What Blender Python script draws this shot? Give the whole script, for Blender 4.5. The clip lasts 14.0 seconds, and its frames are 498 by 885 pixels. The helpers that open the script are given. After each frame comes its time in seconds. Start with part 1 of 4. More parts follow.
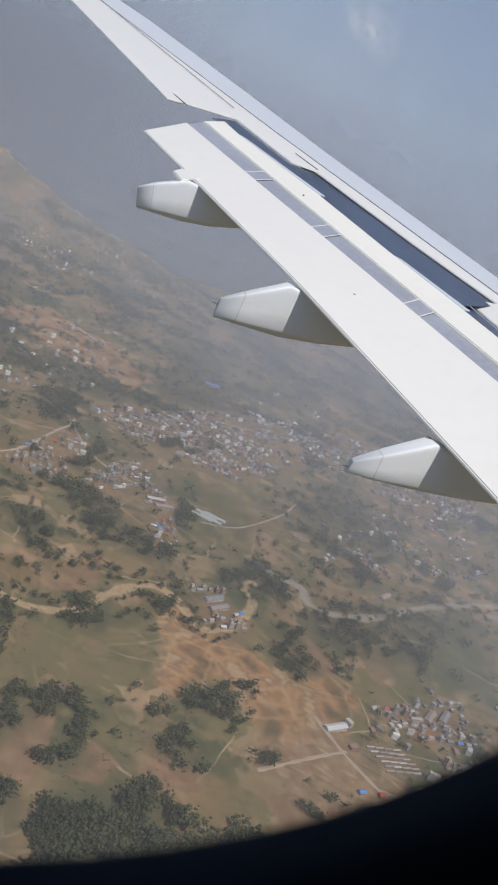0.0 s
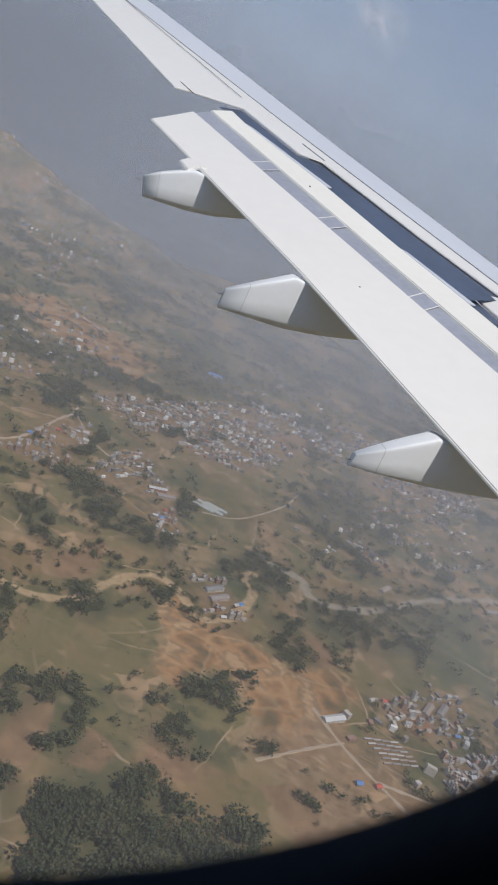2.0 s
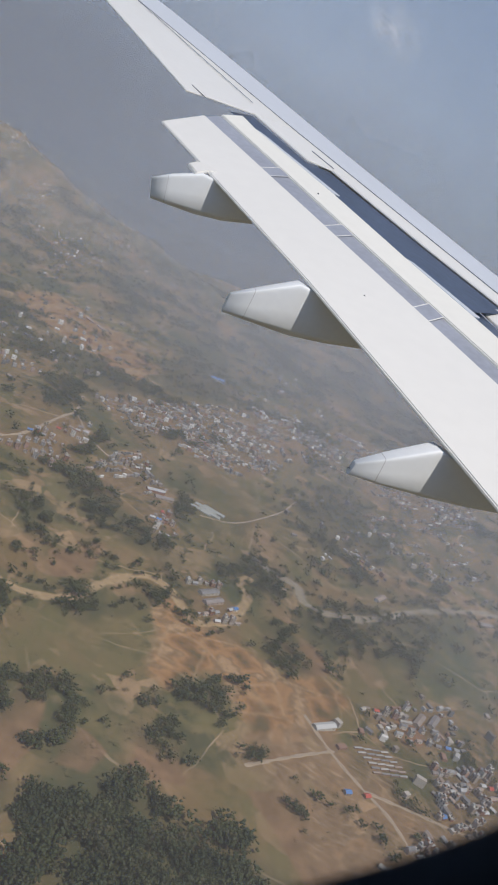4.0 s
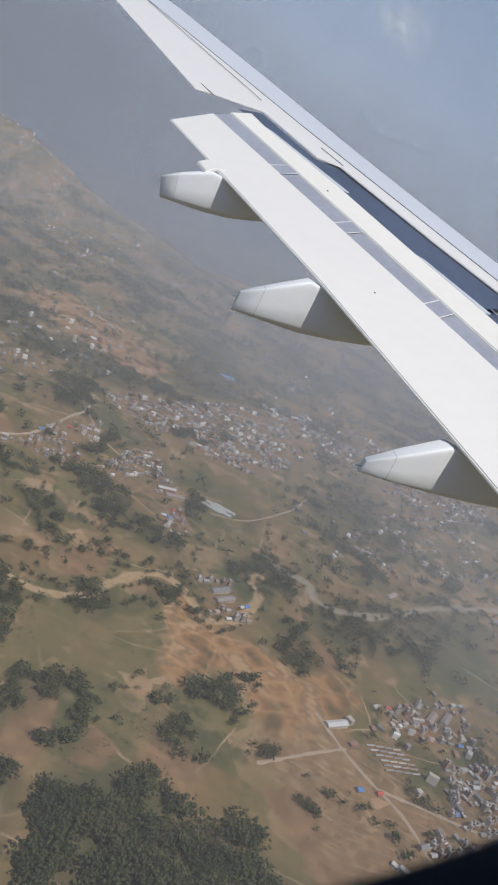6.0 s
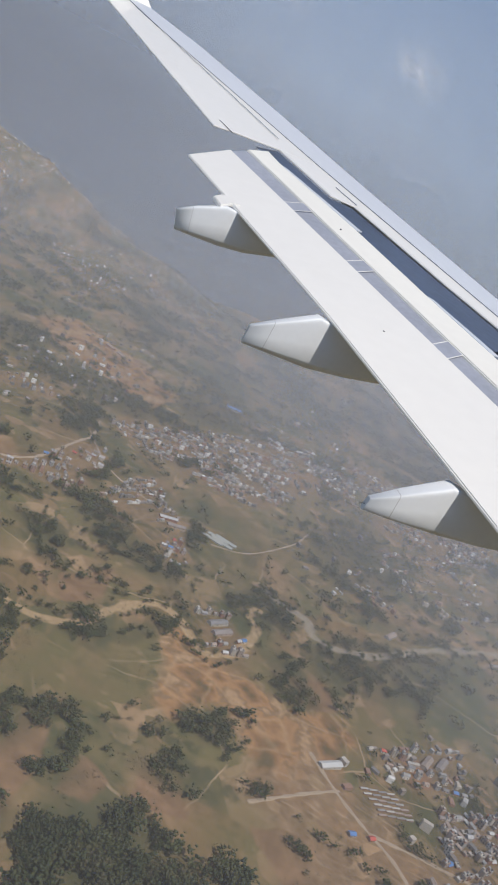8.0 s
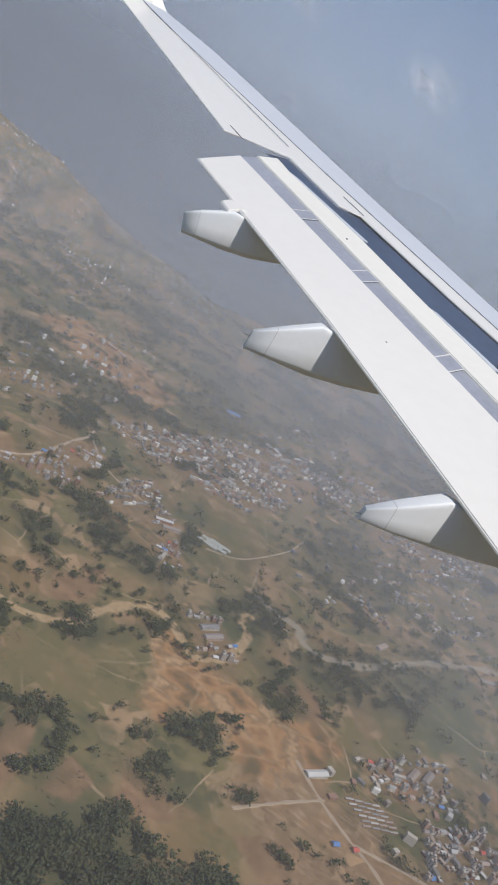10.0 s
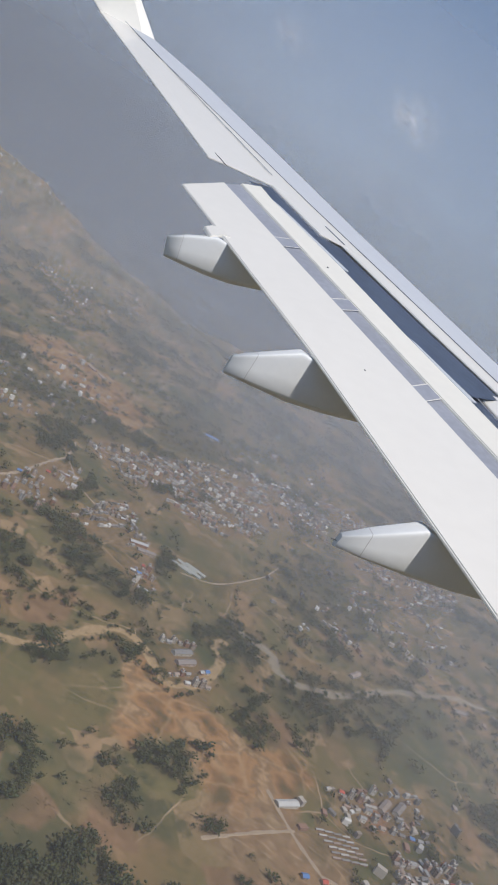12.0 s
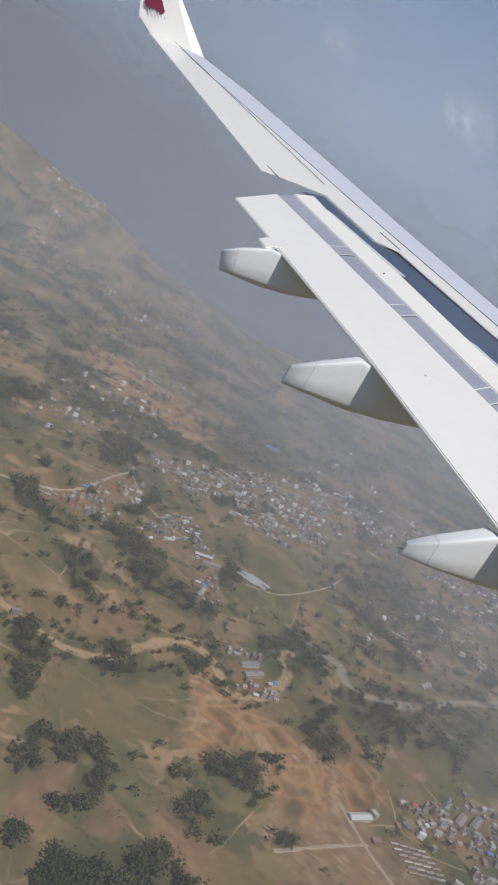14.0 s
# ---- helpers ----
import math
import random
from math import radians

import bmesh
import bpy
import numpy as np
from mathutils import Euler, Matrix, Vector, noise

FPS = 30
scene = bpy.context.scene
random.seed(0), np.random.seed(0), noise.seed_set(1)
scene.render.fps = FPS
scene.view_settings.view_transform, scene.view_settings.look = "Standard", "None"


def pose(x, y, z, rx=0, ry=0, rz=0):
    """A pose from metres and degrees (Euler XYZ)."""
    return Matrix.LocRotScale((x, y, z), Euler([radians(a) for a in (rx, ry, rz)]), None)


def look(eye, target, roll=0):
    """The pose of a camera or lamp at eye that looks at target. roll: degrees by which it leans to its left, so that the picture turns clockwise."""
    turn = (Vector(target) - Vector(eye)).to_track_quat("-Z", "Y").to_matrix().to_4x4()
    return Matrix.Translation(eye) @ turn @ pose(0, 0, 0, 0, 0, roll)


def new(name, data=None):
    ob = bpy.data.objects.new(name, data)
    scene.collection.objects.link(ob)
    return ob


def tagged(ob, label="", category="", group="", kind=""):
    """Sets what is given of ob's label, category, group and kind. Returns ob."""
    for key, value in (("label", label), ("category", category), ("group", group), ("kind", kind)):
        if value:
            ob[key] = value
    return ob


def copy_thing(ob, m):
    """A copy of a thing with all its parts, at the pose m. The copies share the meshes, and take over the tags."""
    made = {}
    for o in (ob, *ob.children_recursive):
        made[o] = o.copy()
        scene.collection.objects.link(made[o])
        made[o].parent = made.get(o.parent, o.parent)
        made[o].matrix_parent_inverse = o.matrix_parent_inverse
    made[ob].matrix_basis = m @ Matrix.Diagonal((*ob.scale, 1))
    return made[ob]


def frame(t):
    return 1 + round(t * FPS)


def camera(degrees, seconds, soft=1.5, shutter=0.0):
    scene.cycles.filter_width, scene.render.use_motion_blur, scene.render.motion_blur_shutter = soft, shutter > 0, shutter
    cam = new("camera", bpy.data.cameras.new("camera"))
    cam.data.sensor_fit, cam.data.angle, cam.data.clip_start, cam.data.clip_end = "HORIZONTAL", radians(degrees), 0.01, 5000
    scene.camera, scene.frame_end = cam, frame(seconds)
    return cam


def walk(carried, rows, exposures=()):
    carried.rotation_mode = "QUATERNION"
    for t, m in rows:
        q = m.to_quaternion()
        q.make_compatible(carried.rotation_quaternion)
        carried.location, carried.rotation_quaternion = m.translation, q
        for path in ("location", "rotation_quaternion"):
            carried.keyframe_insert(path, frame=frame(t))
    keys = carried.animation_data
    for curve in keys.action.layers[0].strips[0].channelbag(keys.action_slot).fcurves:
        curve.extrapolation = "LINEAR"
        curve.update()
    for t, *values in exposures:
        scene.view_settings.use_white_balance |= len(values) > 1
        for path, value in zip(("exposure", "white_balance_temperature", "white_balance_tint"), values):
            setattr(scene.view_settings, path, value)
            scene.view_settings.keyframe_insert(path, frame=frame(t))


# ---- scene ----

# The camera is held at a cabin window of a banking airliner; the aircraft and the land below stand still.
ALTITUDE = 411.0
PLANE = Matrix(((0.93704, -0.30499, 0.17012, 0.0), (0.30538, 0.95213, 0.02496, 0.0), (-0.16965, 0.0284, 0.98516, ALTITUDE), (0, 0, 0, 1)))
cam = camera(35.1, 14.0, 1.85)
# seconds, three turns in degrees, metres towards the window
ROWS = [
    (0.0, 72.55, -23.02, 5.31, 0.0),
    (0.5, 72.00, -23.61, 5.62, 0.002),
    (1.0, 71.54, -23.09, 6.40, 0.006),
    (1.5, 70.05, -22.92, 8.97, 0.014),
    (2.0, 71.72, -23.77, 5.78, 0.012),
    (2.5, 71.83, -25.42, 5.33, 0.015),
    (3.0, 72.33, -25.92, 4.40, 0.017),
    (3.5, 71.92, -25.84, 5.98, 0.024),
    (6.0, 71.34, -25.04, 7.11, 0.03),
    (6.5, 70.54, -24.44, 8.42, 0.03),
    (7.0, 71.08, -24.82, 8.18, 0.032),
    (7.5, 72.81, -27.21, 7.62, 0.038),
    (8.0, 73.21, -27.11, 8.23, 0.042),
    (10.5, 73.44, -29.54, 8.89, 0.05),
    (11.0, 73.70, -29.32, 9.04, 0.05),
    (11.5, 73.90, -28.00, 9.33, 0.05),
    (12.0, 75.82, -30.91, 7.40, 0.05),
    (12.5, 75.06, -29.98, 10.03, 0.05),
    (13.0, 74.16, -28.45, 11.26, 0.05),
    (13.5, 74.70, -28.13, 10.15, 0.05),
    (14.0, 74.44, -28.08, 11.77, 0.05),
]
cam.data.dof.use_dof, cam.data.dof.focus_distance, cam.data.dof.aperture_fstop = True, 60.0, 9.0
LEFT = PLANE.to_3x3() @ Vector((0, 1, 0))
walk(cam, [(t, pose(*(LEFT * d + Vector((0, 0, ALTITUDE))), rx, ry, rz)) for t, rx, ry, rz, d in ROWS], [(0.0, -0.03), (3.0, -0.12), (5.0, -0.05), (7.0, 0.0), (10.5, -0.02), (12.5, -0.08), (14.0, -0.07)])

# ---- sky and sun ----
TO_SUN = (PLANE.to_3x3() @ Vector((0.03, -0.55, 1.0))).normalized()
SUN_UP, SUN_ROUND = math.asin(TO_SUN.z), math.atan2(TO_SUN.x, TO_SUN.y)
world = bpy.data.worlds.new("sky")
scene.world = world
world.use_nodes = True
wn, wl = world.node_tree.nodes, world.node_tree.links
sky = wn.new("ShaderNodeTexSky")
sky.sky_type, sky.sun_disc, sky.sun_elevation, sky.sun_rotation = "NISHITA", False, SUN_UP, SUN_ROUND
sky.air_density, sky.dust_density, sky.ozone_density, sky.altitude = 1.0, 1.0, 2.0, 1500
wn["Background"].inputs["Strength"].default_value = 0.114
wl.new(sky.outputs[0], wn["Background"].inputs["Color"])
sun = new("sun", bpy.data.lights.new("sun", "SUN"))
sun.data.energy, sun.data.angle, sun.data.color = 3.55, radians(0.6), (1.0, 0.945, 0.865)
sun.matrix_world = look((0, 0, 3000), Vector((0, 0, 3000)) - TO_SUN)
scene.cycles.transparent_max_bounces = 40


# ---- materials ----
def material(name, colour, rough=0.6, metal=0.0, vary=0.12, size=1.0, bump=0.0, per_object=0.0, coat=0.0):
    """A surface with stains and grain at two scales."""
    m = bpy.data.materials.new(name)
    m.use_nodes = True
    n, k = m.node_tree.nodes, m.node_tree.links
    b = n["Principled BSDF"]
    b.inputs["Roughness"].default_value, b.inputs["Metallic"].default_value = rough, metal
    b.inputs["Coat Weight"].default_value = coat
    tc = n.new("ShaderNodeTexCoord")
    big, fine = n.new("ShaderNodeTexNoise"), n.new("ShaderNodeTexNoise")
    big.inputs["Scale"].default_value, fine.inputs["Scale"].default_value = 0.7 / size, 9.0 / size
    big.inputs["Detail"].default_value = fine.inputs["Detail"].default_value = 4
    add = n.new("ShaderNodeMath")
    add.operation = "ADD"
    for noise_node in (big, fine):
        k.new(tc.outputs["Object"], noise_node.inputs["Vector"])
    k.new(big.outputs[0], add.inputs[0]), k.new(fine.outputs[0], add.inputs[1])
    ramp = n.new("ShaderNodeMapRange")
    ramp.inputs["From Min"].default_value, ramp.inputs["From Max"].default_value = 0.6, 1.4
    ramp.inputs["To Min"].default_value, ramp.inputs["To Max"].default_value = 1 - vary, 1 + vary
    k.new(add.outputs[0], ramp.inputs["Value"])
    hsv = n.new("ShaderNodeHueSaturation")
    hsv.inputs["Color"].default_value = (*colour, 1)
    last = ramp.outputs[0]
    if per_object:
        oi, pr, mul = n.new("ShaderNodeObjectInfo"), n.new("ShaderNodeMapRange"), n.new("ShaderNodeMath")
        pr.inputs["To Min"].default_value, pr.inputs["To Max"].default_value = 1 - per_object, 1 + per_object
        mul.operation = "MULTIPLY"
        k.new(oi.outputs["Random"], pr.inputs["Value"])
        k.new(pr.outputs[0], mul.inputs[0]), k.new(last, mul.inputs[1])
        last = mul.outputs[0]
    k.new(last, hsv.inputs["Value"])
    k.new(hsv.outputs[0], b.inputs["Base Color"])
    if bump:
        bp = n.new("ShaderNodeBump")
        bp.inputs["Strength"].default_value, bp.inputs["Distance"].default_value = bump, 0.05 * size
        k.new(fine.outputs[0], bp.inputs["Height"]), k.new(bp.outputs[0], b.inputs["Normal"])
    return m


def palette(name, colours, rough=0.8, source="object", vary=0.15, size=3.0):
    """One of several colours, by chance for each object, or for each island of one mesh."""
    m = material(name, (1, 1, 1), rough, 0, vary, size)
    n, k = m.node_tree.nodes, m.node_tree.links
    hsv = next(x for x in n if x.type == "HUE_SAT")
    pick = n.new("ShaderNodeObjectInfo" if source == "object" else "ShaderNodeNewGeometry")
    ramp = n.new("ShaderNodeValToRGB")
    ramp.color_ramp.interpolation = "CONSTANT"
    while len(ramp.color_ramp.elements) < len(colours):
        ramp.color_ramp.elements.new(0.5)
    for i, c in enumerate(colours):
        ramp.color_ramp.elements[i].position, ramp.color_ramp.elements[i].color = i / len(colours), (*c, 1)
    k.new(pick.outputs["Random" if source == "object" else "Random Per Island"], ramp.inputs[0])
    k.new(ramp.outputs[0], hsv.inputs["Color"])
    return m


WHITE = material("white aircraft paint", (0.80, 0.775, 0.73), 0.38, 0, 0.025, 2.0, coat=0.25)
WHITE_WARM = material("cream white flap paint", (0.80, 0.775, 0.715), 0.42, 0, 0.03, 1.5)
FAIRING_PAINT = material("fairing paint", (0.77, 0.785, 0.80), 0.5, 0, 0.03, 0.8)
SLAT_METAL = material("pale blue grey slat", (0.63, 0.65, 0.69), 0.4, 0.1, 0.03, 2.0)
GREY_STRIP = material("grey flap seal strip", (0.35, 0.365, 0.42), 0.45, 0.1, 0.15, 0.8)
# the shade of the cove is put into this dark blue
COVE_SHADE = material("cove with painted shade", (0.07, 0.088, 0.135), 0.4, 0.1, 0.35, 1.2)
EMBLEM_GREY = material("pale grey emblem lines", (0.6, 0.61, 0.64), 0.5)
SEAM_PALE = material("grey seam sealant", (0.30, 0.31, 0.35), 0.6)
SEAM = material("dark seam sealant", (0.10, 0.10, 0.12), 0.7)
MAROON = material("maroon emblem paint", (0.20, 0.015, 0.05), 0.4)
PALE_STRIPE = material("grey emblem stripes", (0.50, 0.49, 0.50), 0.4)
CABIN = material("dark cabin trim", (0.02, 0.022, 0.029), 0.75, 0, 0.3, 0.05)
WICK = material("black wick", (0.02, 0.02, 0.02), 0.6)

def mottle(m, size, tone, share):
    """Mixes a second tone into a material, in patches of that size in metres."""
    n, k = m.node_tree.nodes, m.node_tree.links
    pos, tex, span_node, blend = n.new("ShaderNodeNewGeometry"), n.new("ShaderNodeTexNoise"), n.new("ShaderNodeMapRange"), n.new("ShaderNodeMix")
    tex.inputs["Scale"].default_value = 1 / size
    span_node.inputs["From Min"].default_value, span_node.inputs["From Max"].default_value, span_node.inputs["To Max"].default_value = 0.4, 0.62, share
    blend.data_type = "RGBA"
    blend.inputs["B"].default_value = (*tone, 1)
    k.new(pos.outputs["Position"], tex.inputs["Vector"]), k.new(tex.outputs[0], span_node.inputs["Value"])
    before = n["Principled BSDF"].inputs["Base Color"].links[0].from_socket
    k.new(span_node.outputs[0], blend.inputs["Factor"]), k.new(before, blend.inputs["A"])
    k.new(blend.outputs["Result"], n["Principled BSDF"].inputs["Base Color"])


BARK = material("bark", (0.12, 0.085, 0.06), 0.9, 0, 0.3, 0.5)
LEAF = palette("dry season foliage", [(0.12, 0.14, 0.068), (0.14, 0.155, 0.072), (0.12, 0.135, 0.072), (0.165, 0.16, 0.078), (0.185, 0.152, 0.088), (0.095, 0.115, 0.06)], 0.85, "island", 0.3, 6)
mottle(LEAF, 9.0, (0.205, 0.175, 0.10), 0.65)
mottle(LEAF, 16.0, (0.145, 0.165, 0.07), 0.7)
mottle(LEAF, 34.0, (0.075, 0.095, 0.05), 0.75)


def soften(m, share):
    """Lets some light through, as leaves do."""
    n, k = m.node_tree.nodes, m.node_tree.links
    b, through_leaf, both = n["Principled BSDF"], n.new("ShaderNodeBsdfTranslucent"), n.new("ShaderNodeMixShader")
    k.new(b.inputs["Base Color"].links[0].from_socket, through_leaf.inputs["Color"])
    both.inputs[0].default_value = share
    k.new(b.outputs[0], both.inputs[1]), k.new(through_leaf.outputs[0], both.inputs[2])
    k.new(both.outputs[0], n["Material Output"].inputs["Surface"])


soften(LEAF, 0.5)
LEAF.node_tree.nodes["Principled BSDF"].inputs["Specular IOR Level"].default_value = 0.15
ROAD_DIRT = material("pale dirt road", (0.34, 0.26, 0.18), 0.95, 0, 0.2, 12)
WALLS = palette("painted and bare walls", [(0.48, 0.44, 0.37), (0.30, 0.155, 0.105), (0.42, 0.36, 0.29), (0.60, 0.56, 0.50), (0.36, 0.22, 0.16), (0.36, 0.29, 0.23), (0.33, 0.315, 0.30), (0.42, 0.33, 0.27)], 0.85)
CONCRETE = palette("concrete roofs", [(0.33, 0.315, 0.29), (0.24, 0.225, 0.21), (0.43, 0.40, 0.36), (0.32, 0.25, 0.205), (0.36, 0.345, 0.33)], 0.9)
TIN = palette("corrugated roofs", [(0.30, 0.29, 0.28), (0.42, 0.41, 0.40), (0.21, 0.20, 0.195), (0.30, 0.24, 0.20), (0.50, 0.49, 0.47), (0.25, 0.215, 0.195), (0.35, 0.27, 0.22)], 0.75)
TIN_BLUE = material("blue roof sheets", (0.10, 0.20, 0.42), 0.5, 0, 0.1, 3)
TIN_RED = material("red roof sheets", (0.45, 0.09, 0.06), 0.55, 0, 0.12, 3)
PANE = material("dark window glass", (0.03, 0.04, 0.05), 0.15)
WOOD_DOOR = material("wooden door", (0.12, 0.07, 0.045), 0.7)
TANK = material("black water tank", (0.03, 0.03, 0.035), 0.5)
POLY = material("white polytunnel sheet", (0.34, 0.35, 0.32), 0.6, 0, 0.15, 3)
MIX_ROOF = palette("distant roofs and walls", [(0.30, 0.285, 0.265), (0.19, 0.175, 0.165), (0.40, 0.385, 0.36), (0.27, 0.16, 0.115), (0.27, 0.225, 0.19), (0.14, 0.13, 0.12), (0.62, 0.60, 0.56), (0.23, 0.205, 0.185), (0.33, 0.235, 0.185), (0.42, 0.375, 0.32), (0.17, 0.15, 0.13)], 0.85, "island")

# ---- plan of the land, in metres east and north of the point below the aircraft ----
EARTHWORKS = [(5, 730), (24, 748), (62, 721), (114, 720), (153, 710), (191, 735), (224, 767), (250, 728), (217, 680), (216, 636), (249, 603), (282, 595), (337, 594), (359, 594), (278, 553), (242, 564), (194, 575), (152, 575), (129, 590), (114, 621), (91, 659), (55, 602), (31, 610), (21, 674)]
BARE_RIDGE = [(-554, 1664), (-518, 1863), (-399, 1778), (-319, 1750), (-191, 1628), (-194, 1434), (-320, 1492), (-435, 1534)]
TOWN_LOT = [(59, 1409), (123, 1515), (174, 1475), (107, 1391)]
RED_LOT = [(294, 746), (327, 769), (330, 722), (302, 703)]
STREAM = [(-199, 651), (-159, 642), (-127, 637), (-99, 639), (-68, 666), (-47, 718), (-14, 764), (18, 759), (39, 737), (58, 724), (84, 747), (98, 793), (104, 840), (89, 856), (102, 886)]
WASH = [(103, 956), (133, 943), (166, 935), (179, 902), (219, 906), (285, 952), (353, 1035), (449, 1114), (536, 1167)]
ROAD_A = [(184, 660), (216, 619), (243, 592), (269, 567), (294, 516), (310, 468)]
ROAD_B = [(133, 554), (172, 589), (216, 627)]
ROAD_C = [(246, 590), (293, 595), (351, 602), (398, 616)]
ROAD_D = [(-316, 873), (-283, 902), (-244, 956), (-226, 1065), (-220, 1118), (-236, 1205)]
ROAD_E = [(-220, 1118), (-183, 1059), (-141, 1024), (-76, 1013)]
ROAD_F = [(-32, 1464), (75, 1497), (198, 1593), (329, 1588), (548, 1628)]
ROAD_G = [(13, 1002), (68, 1042), (124, 1143), (149, 1228)]
V_TOWN = [(-190, 1314), (-93, 1466), (113, 1709), (224, 1635), (235, 1473), (130, 1390), (58, 1205), (-19, 1182), (-95, 1209)]
V_EAST_TOWN = [(197, 1755), (313, 1776), (566, 1721), (521, 1486), (413, 1432), (270, 1436)]
V_WEST = [(-295, 925), (-253, 940), (-229, 1076), (-190, 1095), (-152, 954), (-189, 900), (-236, 901), (-273, 879)]
V_MID = [(-157, 946), (-108, 1104), (-41, 1013), (-23, 968), (-99, 913)]
V_BRIDGE = [(-53, 919), (-21, 959), (0, 877), (-29, 853)]
V_STREAM_V = [(29, 788), (65, 825), (111, 778), (88, 721), (54, 727)]
V_WORKS = [(250, 734), (370, 825), (377, 738), (304, 687)]
V_RIDGE_V = [(-423, 1193), (-389, 1230), (-306, 1228), (-317, 1178), (-395, 1133)]
V_FAR_V = [(-1250, 2500), (-1020, 2760), (-640, 2700), (-330, 2560), (-420, 2400), (-820, 2480)]
V_FAR_RIDGE = [(-1420, 3010), (-1228, 3040), (-982, 3020), (-763, 2980), (-535, 2925), (-310, 2840), (-320, 2770), (-535, 2830), (-763, 2870), (-982, 2890), (-1228, 2900), (-1420, 2890)]
V_MID_RIDGE = [(-1060, 2780), (-960, 2880), (-660, 2420), (-560, 2260), (-640, 2180), (-760, 2300)]
V_SOUTH = [(255, 560), (290, 600), (322, 640), (330, 690), (400, 740), (440, 690), (430, 590), (380, 520), (300, 468), (240, 490)]
V_EAST_MID = [(190, 1010), (230, 1220), (330, 1400), (470, 1500), (520, 1300), (420, 1130), (330, 1060)]
V_RAIL = [(-237, 1239), (-191, 1337), (-92, 1196), (-180, 1186)]
WOOD_0 = (1900, [(-20, 403), (-2, 453), (51, 487), (78, 474), (142, 468), (197, 448), (218, 375), (30, 289)])
WOOD_1 = (90, [(50, 612), (76, 642), (115, 654), (121, 627), (94, 602), (63, 591)])
WOOD_2 = (80, [(29, 526), (55, 553), (79, 563), (113, 549), (111, 527), (82, 521)])
WOOD_3 = (140, [(-159, 642), (-147, 667), (-120, 633), (-107, 579), (-112, 545)])
WOOD_4 = (170, [(-117, 848), (-94, 898), (-18, 874), (-9, 801), (-55, 814)])
WOOD_5 = (130, [(120, 787), (161, 810), (190, 751), (166, 709), (133, 725)])
WOOD_6 = (360, [(166, 856), (227, 945), (387, 1031), (367, 895), (262, 834), (189, 810)])
WOOD_7 = (120, [(49, 880), (103, 956), (153, 955), (110, 886), (64, 831)])
WOOD_8 = (120, [(-79, 476), (-73, 526), (-36, 548), (-29, 529), (-56, 486), (-63, 461)])
WOOD_9 = (80, [(-35, 517), (-17, 522), (4, 475), (-12, 458)])
WOOD_10 = (420, [(138, 1228), (222, 1404), (353, 1305), (295, 1105), (201, 1107)])
WOOD_11 = (90, [(-194, 805), (-156, 836), (-115, 745), (-147, 741)])
WOOD_12 = (330, [(-201, 1673), (-114, 1904), (-2, 1738), (-53, 1521), (-146, 1486)])
WOOD_13 = (260, [(-571, 1500), (-530, 1577), (-392, 1423), (-364, 1242), (-504, 1361)])
WOOD_14 = (260, [(-440, 1425), (-358, 1531), (-154, 1416), (-198, 1322), (-338, 1311)])
WOOD_15 = (110, [(-103, 649), (-65, 675), (-33, 693), (21, 760), (16, 722), (-49, 666)])
WOOD_16 = (30, [(-56, 428), (-33, 432), (-13, 387), (-28, 369)])
WOOD_17 = (70, [(-43, 882), (-15, 878), (30, 768), (59, 719), (45, 706), (14, 780), (-17, 807)])
WOODS = [WOOD_17, WOOD_0, WOOD_1, WOOD_2, WOOD_3, WOOD_4, WOOD_5, WOOD_6, WOOD_7, WOOD_8, WOOD_9, WOOD_10, WOOD_11, WOOD_12, WOOD_13, WOOD_14, WOOD_15, WOOD_16]
SOIL_A = [(-60, 517), (-36, 527), (-25, 474), (-34, 420), (-57, 439)]
SOIL_B = [(-9, 460), (-2, 508), (25, 496), (17, 465)]
SOIL_C = [(45, 531), (76, 538), (89, 499), (40, 477)]
SOIL_D = [(135, 529), (216, 561), (264, 516), (197, 448), (168, 494)]
SOIL_E = [(122, 763), (203, 809), (217, 762), (178, 730)]
SOIL_F = [(-116, 730), (-71, 796), (-61, 731), (-93, 685)]
FIELD_A = [(-114, 594), (-66, 628), (-6, 707), (31, 610), (5, 581), (-47, 548), (-76, 532)]
FIELD_B = [(-11, 1194), (108, 1216), (85, 974), (10, 926)]
FIELD_C = [(-240, 782), (-200, 817), (-151, 705), (-183, 668)]
FIELD_D = [(60, 480), (95, 503), (133, 555), (176, 523), (197, 455), (142, 475)]
FIELD_E = [(72, 782), (157, 878), (147, 798), (103, 758)]
ROADS = [(ROAD_A, 5.0), (ROAD_B, 4.0), (ROAD_C, 5.0), (ROAD_D, 5.5), (ROAD_E, 3.5), (ROAD_F, 5.0), (ROAD_G, 3.0)]


# the crest of a far mountain spur: east, north, height
SPUR = [(-2500, 2600, 400), (-1850, 2780, 330), (-1498, 2940, 273), (-1375, 3000, 232), (-1228, 3009, 203), (-982, 2993, 132), (-763, 2953, 92), (-535, 2901, 70), (-326, 2831, 38), (-60, 2740, 0)]


